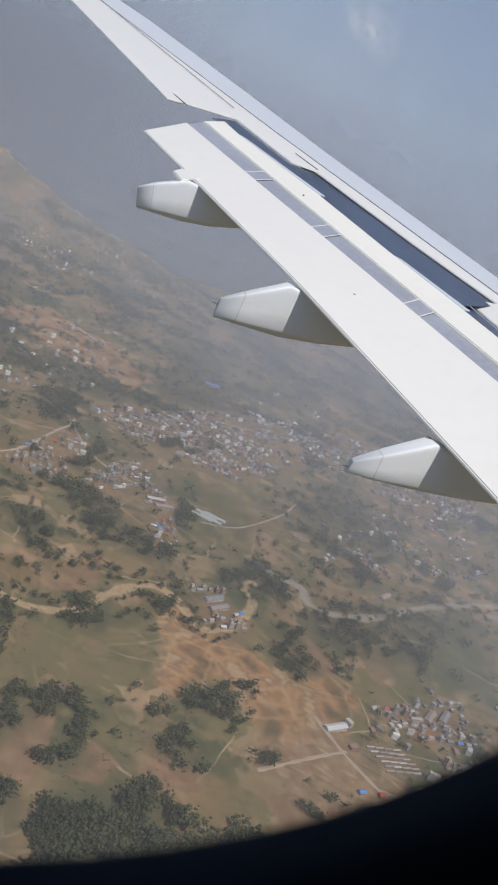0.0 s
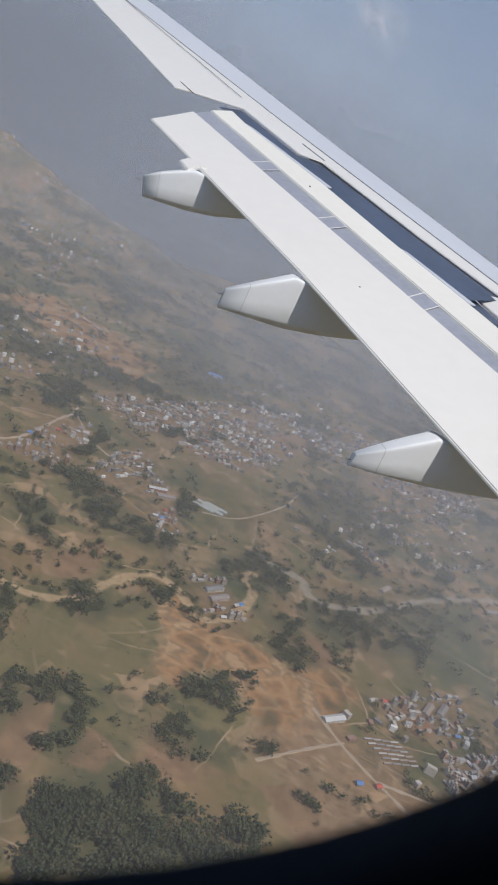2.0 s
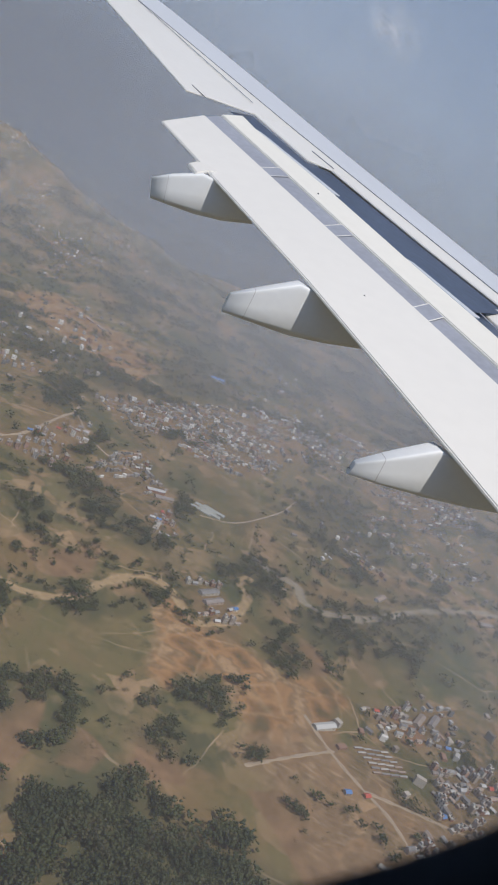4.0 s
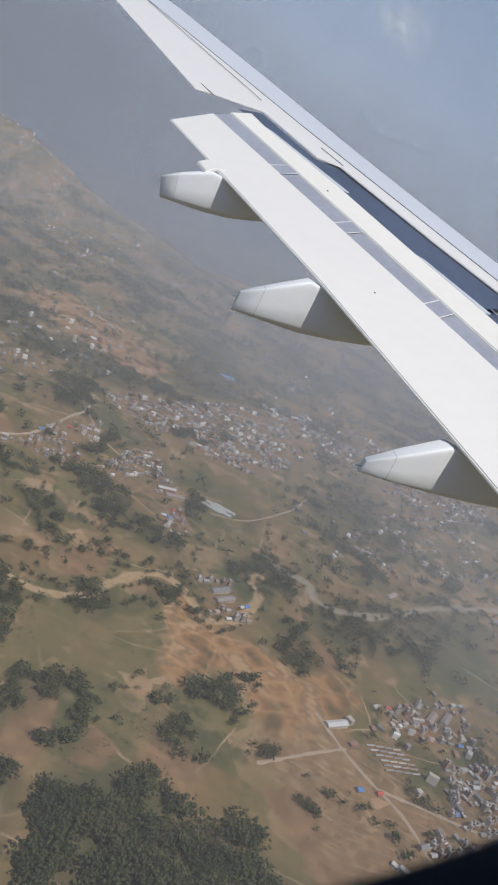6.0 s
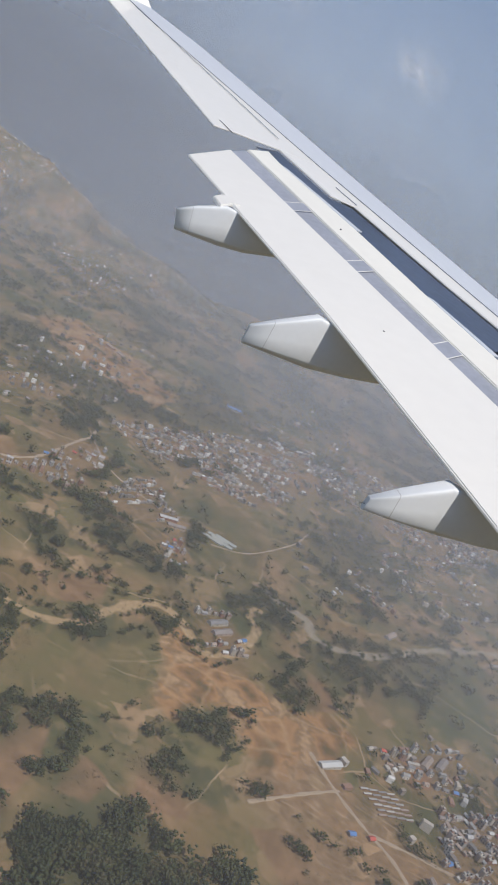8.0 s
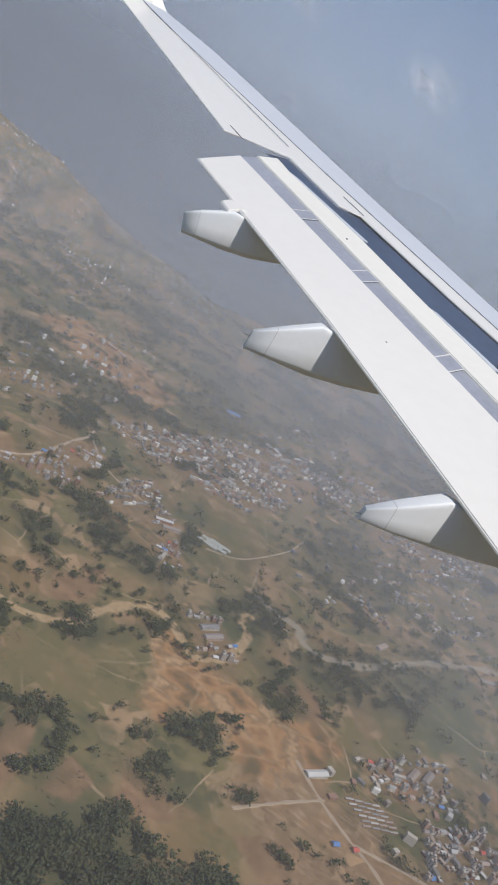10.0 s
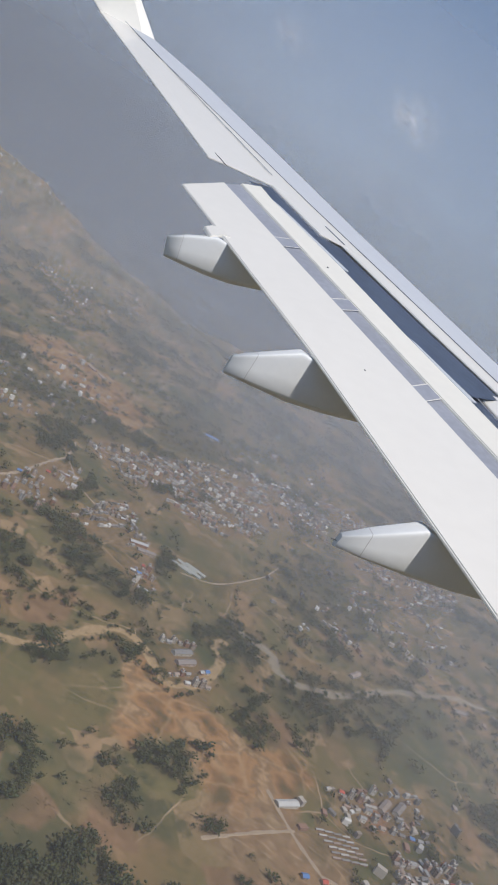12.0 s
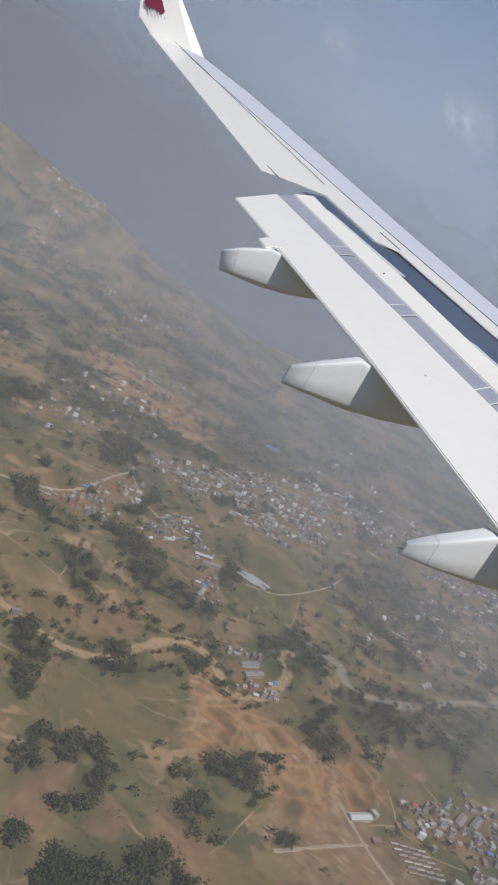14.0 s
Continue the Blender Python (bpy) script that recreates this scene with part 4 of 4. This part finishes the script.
# ---- buildings ----
def box_mesh(name, size, at, mat, bevel=0.0):
    bm = bmesh.new()
    bmesh.ops.create_cube(bm, size=1.0, matrix=Matrix.LocRotScale(at, None, size))
    if bevel:
        bmesh.ops.bevel(bm, geom=list(bm.edges), offset=bevel, segments=1, affect="EDGES")
    me = bpy.data.meshes.new(name)
    bm.to_mesh(me), bm.free()
    me.materials.append(mat)
    return me


def gable_mesh(name, w, d, base, rise, over, mat, ribs=True):
    """Two pitched roof sheets of some thickness."""
    x, y, t = w / 2 + over, d / 2 + over, 0.14
    drop = -rise * over / (d / 2)
    prof = [(-y, base + drop), (0, base + rise), (y, base + drop), (y, base + drop + t), (0, base + rise + t), (-y, base + drop + t)]
    verts = [(sx, py, pz) for sx in (-x, x) for py, pz in prof]
    faces = [(i, (i + 1) % 6, 6 + (i + 1) % 6, 6 + i) for i in range(6)] + [(0, 5, 4, 1), (1, 4, 3, 2), (6, 7, 10, 11), (7, 8, 9, 10)]
    return mesh_of(name, verts, faces, mat)


def gable_walls(name, w, d, h, rise, mat):
    x, y = w / 2, d / 2
    prof = [(-y, -2.5), (y, -2.5), (y, h), (0, h + rise), (-y, h)]
    verts = [(sx, py, pz) for sx in (-x, x) for py, pz in prof]
    faces = [(i, (i + 1) % 5, 5 + (i + 1) % 5, 5 + i) for i in range(5)] + [(4, 3, 2, 1, 0), (5, 6, 7, 8, 9)]
    return mesh_of(name, verts, faces, mat)


def openings(house, w, d, storeys, step):
    """Windows on the long sides and a door."""
    pane = box_mesh("window", (1.1, 0.12, 1.2), (0, 0, 0), PANE)
    for s in range(storeys):
        count = max(2, int(w / step))
        for i in range(count):
            x = -w / 2 + w * (i + 0.5) / count
            for side in (-1, 1):
                if s == 0 and side < 0 and i == 0:
                    ob = part("door", box_mesh("door", (1.0, 0.12, 2.1), (0, 0, 0), WOOD_DOOR), house)
                    ob.location = (x, side * d / 2, 1.05)
                else:
                    ob = part("window", pane, house)
                    ob.location = (x, side * d / 2, 1.6 + 2.7 * s)


def flat_house(w, d, storeys, label, tower=True):
    house = tagged(new("house"), label, "house", "village houses")
    h = 2.7 * storeys
    part("wall", box_mesh("wall", (w, d, h + 2.5), (0, 0, h / 2 - 1.25), WALLS), house)
    part("roof_slab", box_mesh("roof_slab", (w + 0.7, d + 0.7, 0.25), (0, 0, h + 0.12), CONCRETE, 0.03), house)
    for sx, sy, lx, ly in ((0, 1, w + 0.6, 0.16), (0, -1, w + 0.6, 0.16), (1, 0, 0.16, d + 0.3), (-1, 0, 0.16, d + 0.3)):
        part("parapet", box_mesh("parapet", (lx, ly, 0.8), (sx * (w / 2 + 0.2), sy * (d / 2 + 0.2), h + 0.62), WALLS), house)
    if tower:
        part("stair_tower", box_mesh("stair_tower", (w * 0.36, d * 0.42, 2.5), (-w * 0.25, d * 0.2, h + 1.45), WALLS), house)
        part("tower_roof", box_mesh("tower_roof", (w * 0.42, d * 0.5, 0.16), (-w * 0.25, d * 0.2, h + 2.75), CONCRETE), house)
    bm = bmesh.new()
    bmesh.ops.create_cone(bm, cap_ends=True, segments=10, radius1=0.6, radius2=0.5, depth=1.3, matrix=Matrix.Translation((w * 0.28, -d * 0.2, h + 0.9)))
    me = bpy.data.meshes.new("water_tank")
    bm.to_mesh(me), bm.free()
    me.materials.append(TANK)
    part("water_tank", me, house, "black plastic water tank")
    openings(house, w, d, storeys, 3.2)
    return house


def tin_house(w, d, h, rise, roof, label, name="house", group="village houses", step=3.5, walls=None):
    house = tagged(new(name), label, "house" if name == "house" else "shed", group)
    part("wall", gable_walls("wall", w, d, h, rise, walls or WALLS), house)
    part("roof", gable_mesh("roof", w, d, h + 0.02, rise, 0.45, roof), house)
    openings(house, w, d, max(1, int(h / 2.9)), step)
    return house


def put(ob, x, y, turn):
    return pose(x, y, float(relief(x, y)), 0, 0, turn)


KINDS = [  # by storeys and roof
    flat_house(5.4, 4.6, 2, "two-storey flat-roofed brick and plaster house"),
    flat_house(5.8, 5.0, 3, "three-storey flat-roofed concrete house with a stair tower"),
    flat_house(4.6, 4.0, 1, "low flat-roofed plastered house", False),
    tin_house(6.4, 3.8, 2.6, 1.0, TIN, "small house under grey tin roof sheets"),
    tin_house(7.6, 4.2, 4.8, 1.3, TIN, "two-storey house under a pale tin roof"),
    tin_house(6.0, 4.2, 2.6, 1.2, TIN_RED, "small house under red roof sheets"),
    tin_house(6.4, 4.6, 2.7, 1.2, TIN_BLUE, "small house under blue roof sheets"),
]
SHED = tin_house(27.0, 7.5, 3.4, 1.5, TIN, "long shed under grey corrugated sheets", "shed", "long sheds", 6.0)
BLUE_SHED = tin_house(32.0, 17.0, 5.0, 2.4, TIN_BLUE, "wide shed under bright blue sheets", "shed", "long sheds", 8.0)
TUNNEL = tin_house(33.0, 6.0, 1.6, 1.8, POLY, "low white polytunnel greenhouse among green fields", "greenhouse", "greenhouses", 11.0, POLY)


def brick_stack():
    """A long stack of drying bricks under a grey sheet that leaves the ends bare."""
    stack = tagged(new("brick_stack"), "long low stack of bricks under grey sheeting", "brick stack", "brick stacks in rows")
    part("bricks", box_mesh("bricks", (10.0, 1.8, 3.0), (0, 0, 0), material("stacked bricks", (0.24, 0.15, 0.11), 0.9, 0, 0.3, 1.0), 0.1), stack)
    part("sheet", gable_mesh("sheet", 9.4, 1.8, 1.52, 0.4, 0.25, CONCRETE), stack, "grey sheet cover")
    return stack


STACK = brick_stack()
rng = random.Random(7)
taken = {}


def take(x, y, gap):
    taken.setdefault((int(x // 20), int(y // 20)), []).append((x, y, gap))


def free(x, y, gap):
    """Whether nothing stands within the gap; if so the place is taken."""
    i, j = int(x // 20), int(y // 20)
    for u in (i - 1, i, i + 1):
        for v in (j - 1, j, j + 1):
            for a, c, g in taken.get((u, v), ()):
                if (a - x) ** 2 + (c - y) ** 2 < max(gap, g) ** 2:
                    return False
    take(x, y, gap)
    return True


def within(poly, x, y):
    odd = False
    for (ax, ay), (bx, by) in zip(poly, poly[1:] + poly[:1]):
        if (ay > y) != (by > y) and x < (bx - ax) * (y - ay) / (by - ay) + ax:
            odd = not odd
    return odd


def spots(poly, count, gap, thin=-0.18):
    """Random places in a polygon, with a gap between them."""
    xs, ys = [p[0] for p in poly], [p[1] for p in poly]
    out, tries = [], 0
    while len(out) < count and tries < count * 12:
        tries += 1
        x, y = rng.uniform(min(xs), max(xs)), rng.uniform(min(ys), max(ys))
        if within(poly, x, y) and noise.noise((x / 60, y / 60, 4)) > thin and free(x, y, gap):
            out.append((x, y))
    return out


def rows_of(poly, count, gap, main):
    """Places and turns of houses that stand in short rows along lanes."""
    xs, ys = [p[0] for p in poly], [p[1] for p in poly]
    out, tries = [], 0
    while len(out) < count and tries < count * 12:
        tries += 1
        x, y = rng.uniform(min(xs), max(xs)), rng.uniform(min(ys), max(ys))
        turn = main + rng.choice((0, 0, 0, 90)) + rng.gauss(0, 8)
        if not within(poly, x, y) or noise.noise((x / 60, y / 60, 4)) < -0.2 or within(EARTHWORKS, x, y) or within(TOWN_LOT, x, y):
            continue
        for i in range(rng.randint(2, 8)):
            if within(poly, x, y) and free(x, y, gap * 0.92):
                out.append((x, y, turn + rng.gauss(0, 4)))
            step = gap * rng.uniform(1.0, 1.25)
            x, y = x + step * math.cos(radians(turn)), y + step * math.sin(radians(turn))
    return out


used = set()


def place(kind, x, y, turn):
    """The first of a kind is set down itself, the others are its copies."""
    m = put(kind, x, y, turn)
    if kind.name in used:
        return copy_thing(kind, m)
    used.add(kind.name)
    kind.matrix_basis = m
    return kind


for kind, x, y, turn in ((BLUE_SHED, -77, 1714, 20), (SHED, -391, 1738, -32), (SHED, -358, 1717, -32), (SHED, -55, 995, 30), (SHED, -40, 985, 30), (SHED, 326, 765, 65), (SHED, 345, 775, 65), (SHED, 205, 655, 40), (SHED, 58, 790, 50), (SHED, 66, 775, 50), (SHED, 290, 1010, 60), (SHED, 470, 1090, 30)):
    place(kind, x, y, turn)
    take(x, y, 18)
for i, (shift, lift) in enumerate(((-10, -8), (-3, 5), (4, -4), (11, 7))):
    c, d = math.cos(radians(-11)), math.sin(radians(-11))
    x, y = 21 - d * shift + c * lift, 1029 + c * shift + d * lift
    place(TUNNEL, x, y, -11)
    take(x, y, 16)
for i in range(6):
    for j in range(4):
        along_row, across = 12.0 * (j - 1.5) + 3 * math.sin(i), 6.2 * (i - 2.5)
        x, y = 268 + 0.86 * along_row - 0.5 * across, 649 + 0.5 * along_row + 0.86 * across
        place(STACK, x, y, 30)
        take(x, y, 8)
place(KINDS[6], 227, 576, 30), place(KINDS[5], 246, 583, 35), place(KINDS[6], -14, 870, 15)
for poly, count, gap, main in ((V_STREAM_V, 16, 8, 40), (V_WORKS, 16, 11, 20), (V_BRIDGE, 14, 8, 10), (V_SOUTH, 175, 6.6, 35), (V_WEST, 44, 9, 15), (V_MID, 12, 9, 70)):
    for x, y, turn in rows_of(poly, count, gap, main):
        kind = rng.choices(KINDS, (24, 18, 16, 24, 13, 2, 2))[0]
        place(kind, x, y, turn)
for kind in KINDS:
    if kind.name not in used:
        place(kind, 150 + 20 * KINDS.index(kind), 820, 10)


# ---- what nobody could count: far roofs and trees, each joined into one sheet of small pieces ----
def joined(name, shapes, mats, label, category, smooth=False):
    """One mesh of many copies: shapes is a list of (verts, faces, material index)."""
    verts, faces, index, base = [], [], [], 0
    for v, f, i in shapes:
        verts.append(v), faces.append(np.asarray(f) + base), index.append(np.full(len(f), i))
        base += len(v)
    me = bpy.data.meshes.new(name)
    v, f = np.concatenate(verts), np.concatenate(faces)
    me.vertices.add(len(v)), me.loops.add(f.size), me.polygons.add(len(f))
    me.vertices.foreach_set("co", v.astype(np.float32).ravel())
    me.loops.foreach_set("vertex_index", f.astype(np.int32).ravel())
    me.polygons.foreach_set("loop_start", np.arange(0, f.size, f.shape[1], dtype=np.int32))
    me.polygons.foreach_set("material_index", np.concatenate(index).astype(np.int32))
    me.update(calc_edges=True)
    for mat in mats:
        me.materials.append(mat)
    me.polygons.foreach_set("use_smooth", np.full(len(f), smooth))
    return tagged(new(name, me), label, category, kind="stuff")


BOX_F = np.array([(0, 1, 5), (0, 5, 4), (1, 2, 6), (1, 6, 5), (2, 3, 7), (2, 7, 6), (3, 0, 4), (3, 4, 7), (4, 5, 9), (4, 9, 8), (6, 7, 8), (6, 8, 9), (5, 6, 9), (7, 4, 8)])


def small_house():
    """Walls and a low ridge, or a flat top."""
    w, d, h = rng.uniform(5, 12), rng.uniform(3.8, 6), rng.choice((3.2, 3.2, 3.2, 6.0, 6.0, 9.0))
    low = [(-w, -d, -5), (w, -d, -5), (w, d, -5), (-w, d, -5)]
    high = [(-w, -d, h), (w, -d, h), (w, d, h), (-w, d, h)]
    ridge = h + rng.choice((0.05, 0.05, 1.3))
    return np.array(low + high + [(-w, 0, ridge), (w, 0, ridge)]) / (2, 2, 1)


def turned(v, x, y, turn, size=1.0, z=None):
    c, s = math.cos(turn), math.sin(turn)
    out = np.stack([v[:, 0] * c - v[:, 1] * s, v[:, 0] * s + v[:, 1] * c, v[:, 2]], -1) * size
    return out + (x, y, float(relief(x, y)) if z is None else z)


far = []
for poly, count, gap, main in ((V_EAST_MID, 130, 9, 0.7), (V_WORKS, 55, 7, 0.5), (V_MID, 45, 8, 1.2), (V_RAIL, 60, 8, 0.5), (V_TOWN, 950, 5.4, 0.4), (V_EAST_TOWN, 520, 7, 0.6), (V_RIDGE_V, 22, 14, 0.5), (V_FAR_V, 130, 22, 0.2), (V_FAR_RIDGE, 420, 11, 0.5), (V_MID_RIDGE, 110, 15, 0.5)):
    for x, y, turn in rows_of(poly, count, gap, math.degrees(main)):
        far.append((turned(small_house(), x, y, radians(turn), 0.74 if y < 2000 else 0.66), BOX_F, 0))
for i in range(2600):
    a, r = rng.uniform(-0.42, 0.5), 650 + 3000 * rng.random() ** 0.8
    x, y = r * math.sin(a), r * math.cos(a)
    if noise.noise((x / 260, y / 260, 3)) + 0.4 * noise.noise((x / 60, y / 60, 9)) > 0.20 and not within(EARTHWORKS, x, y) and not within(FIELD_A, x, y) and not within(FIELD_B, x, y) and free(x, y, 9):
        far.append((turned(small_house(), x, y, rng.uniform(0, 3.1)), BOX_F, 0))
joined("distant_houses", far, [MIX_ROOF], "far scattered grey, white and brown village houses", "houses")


def clump(radius, seed):
    """An uneven tuft of leaves."""
    v = np.array([(1, 0, 0), (0, 1, 0), (-1, 0, 0), (0, -1, 0), (0, 0, 0.8), (0, 0, -0.7)], float)
    local = np.random.RandomState(seed)
    return v * radius * (0.55 + 0.9 * local.rand(6, 1)) + radius * 0.35 * (local.rand(6, 3) - 0.5)


TUFT = np.array([(0, 1, 4), (1, 2, 4), (2, 3, 4), (3, 0, 4), (1, 0, 5), (2, 1, 5), (3, 2, 5), (0, 3, 5)])


def tree_shape(height, clumps, seed):
    """A tapered trunk with limbs, and a crown of clumps; unit: metres."""
    local = np.random.RandomState(seed)
    wood_v, wood_f, leaf = [], [], []

    def limb(a, c, ra, rc):
        base = len(wood_v)
        for p, r in ((a, ra), (c, rc)):
            for j in range(3):
                wood_v.append((p[0] + r * math.cos(2.1 * j), p[1] + r * math.sin(2.1 * j), p[2]))
        for j in range(3):
            q = (j + 1) % 3
            wood_f.extend([(base + j, base + q, base + 3 + q), (base + j, base + 3 + q, base + 3 + j)])

    top = np.array((0, 0, height * 0.55))
    limb((0, 0, -1.0), top, height * 0.035, height * 0.015)
    lobes = []
    for i in range(4 + seed % 3):
        a, r = 6.28 * (i + 0.7 * local.rand()) / 5, height * (0.12 + 0.26 * local.rand())
        lobes.append(np.array((r * math.cos(a), r * math.sin(a), height * (0.38 + 0.42 * local.rand()))))
        if i < 3:
            limb(top * 0.7, lobes[-1], height * 0.014, height * 0.006)
    for i in range(clumps):
        at = lobes[i % len(lobes)] + height * (0.19 * local.randn(3) * (1.0, 1.0, 0.55))
        at[2] = max(at[2], height * 0.2)
        leaf.append(clump(height * (0.06 + 0.085 * local.rand()), seed * 31 + i) + at)
    return np.array(wood_v), np.array(wood_f), leaf


SHAPES = [tree_shape(1.0, 28 + 4 * (i % 4), 40 + i) for i in range(10)]
trees = []


def grow(x, y, height, shape, bag):
    wood_v, wood_f, leaf = shape
    turn, z, count = rng.uniform(0, 6.28), float(relief(x, y)), len(leaf)
    bag.append((turned(wood_v, x, y, turn, height, z), wood_f, 0))
    bag.append((turned(np.concatenate(leaf), x, y, turn, height, z), np.concatenate([TUFT + 6 * i for i in range(count)]), 1))


for count, poly in WOODS:
    cx, cy = np.mean([p[0] for p in poly]), np.mean([p[1] for p in poly])
    wide = [(cx + (a - cx) * 1.25, cy + (c - cy) * 1.25) for a, c in poly]
    for x, y in spots(wide, count, 4.2, -2):
        if inside(poly, np.array([x]), np.array([y]))[0] + 34 * noise.noise((x / 42, y / 42, 5)) < 4 or noise.noise((x / 17, y / 17, 13)) < -0.12:
            continue
        grow(x, y, (8 if poly is WOOD_0[1] else 5.5) + 8 * rng.random() ** 1.5, rng.choice(SHAPES), trees)
for line in (STREAM_LINE, WASH_LINE):
    for x, y in line:
        for side in (-1, 1):
            px, py = x + rng.gauss(0, 5), y + side * (15 + abs(rng.gauss(0, 7)))
            if along(line, np.array([px]), np.array([py]))[0] > 9 and rng.random() < 0.75 and free(px, py, 3.5):
                grow(px, py, rng.uniform(4, 9), rng.choice(SHAPES), trees)
def tree_thing(shape, index):
    """A tree of its own: trunk with limbs, and a crown of clumps."""
    wood_v, wood_f, leaf = shape
    tree = tagged(new("tree"), ("round dark green tree beside a field", "tall olive green tree on dry grass", "bushy dark tree at the edge of a plot", "ragged brownish green tree in the open")[index % 4], "tree", "scattered trees")
    part("trunk", mesh_of("trunk", wood_v, wood_f, BARK), tree)
    crown_v, crown_f = np.concatenate(leaf), np.concatenate([TUFT + 6 * i for i in range(len(leaf))])
    part("crown", mesh_of("crown", crown_v.tolist(), crown_f.tolist(), LEAF, smooth=True), tree)
    return tree


TREES = [tree_thing(shape, i) for i, shape in enumerate(SHAPES)]
single = 0
for i in range(110000):
    a, r = rng.uniform(-0.55, 0.6), 330 + 2700 * rng.random() ** 1.3
    x, y = r * math.sin(a), r * math.cos(a)
    hedge = abs(noise.noise((x / 110, y / 110, 21))) < 0.022 or abs(noise.noise((x / 64, y / 64, 44))) < 0.014
    if (belt(x, y) > 0 or (hedge and rng.random() < 0.35) or rng.random() < 0.001) and not within(FIELD_A, x, y) and not within(FIELD_B, x, y) and not within(FIELD_D, x, y) and not within(EARTHWORKS, x, y) and free(x, y, 2.9):
        if r < 800 and single < 280:
            m = put(None, x, y, rng.uniform(0, 360)) @ Matrix.Scale(rng.uniform(5, 11), 4)
            kind = TREES[single % len(TREES)]
            ob = kind if single < len(TREES) else copy_thing(kind, m)
            ob.matrix_basis = m
            single += 1
        elif r < 900:
            wood_v, wood_f, leaf = rng.choice(SHAPES)
            grow(x, y, rng.uniform(4, 10), (wood_v, wood_f, leaf[:22]), trees)
        else:
            wood_v, wood_f, leaf = rng.choice(SHAPES)
            grow(x, y, rng.uniform(6, 13), (wood_v, wood_f, [v.mean(0) + (v - v.mean(0)) * 1.45 for v in leaf[:10]]), trees)
for i in range(16000):
    a, r = rng.uniform(-0.5, 0.56), 330 + 1700 * rng.random() ** 1.2
    x, y = r * math.sin(a), r * math.cos(a)
    if noise.noise((x / 75, y / 75, 30)) + 0.6 * noise.noise((x / 22, y / 22, 31)) > 0.22 and not within(EARTHWORKS, x, y):
        shape = rng.choice(SHAPES)
        size, turn = rng.uniform(1.6, 3.6), rng.uniform(0, 6.28)
        trees.append((turned(np.concatenate(shape[2][:9]) - (0, 0, 0.25), x, y, turn, size), np.concatenate([TUFT + 6 * j for j in range(9)]), 1))
joined("woodland", trees, [BARK, LEAF], "dark green dry woodland, hedges and scattered trees", "trees", True)
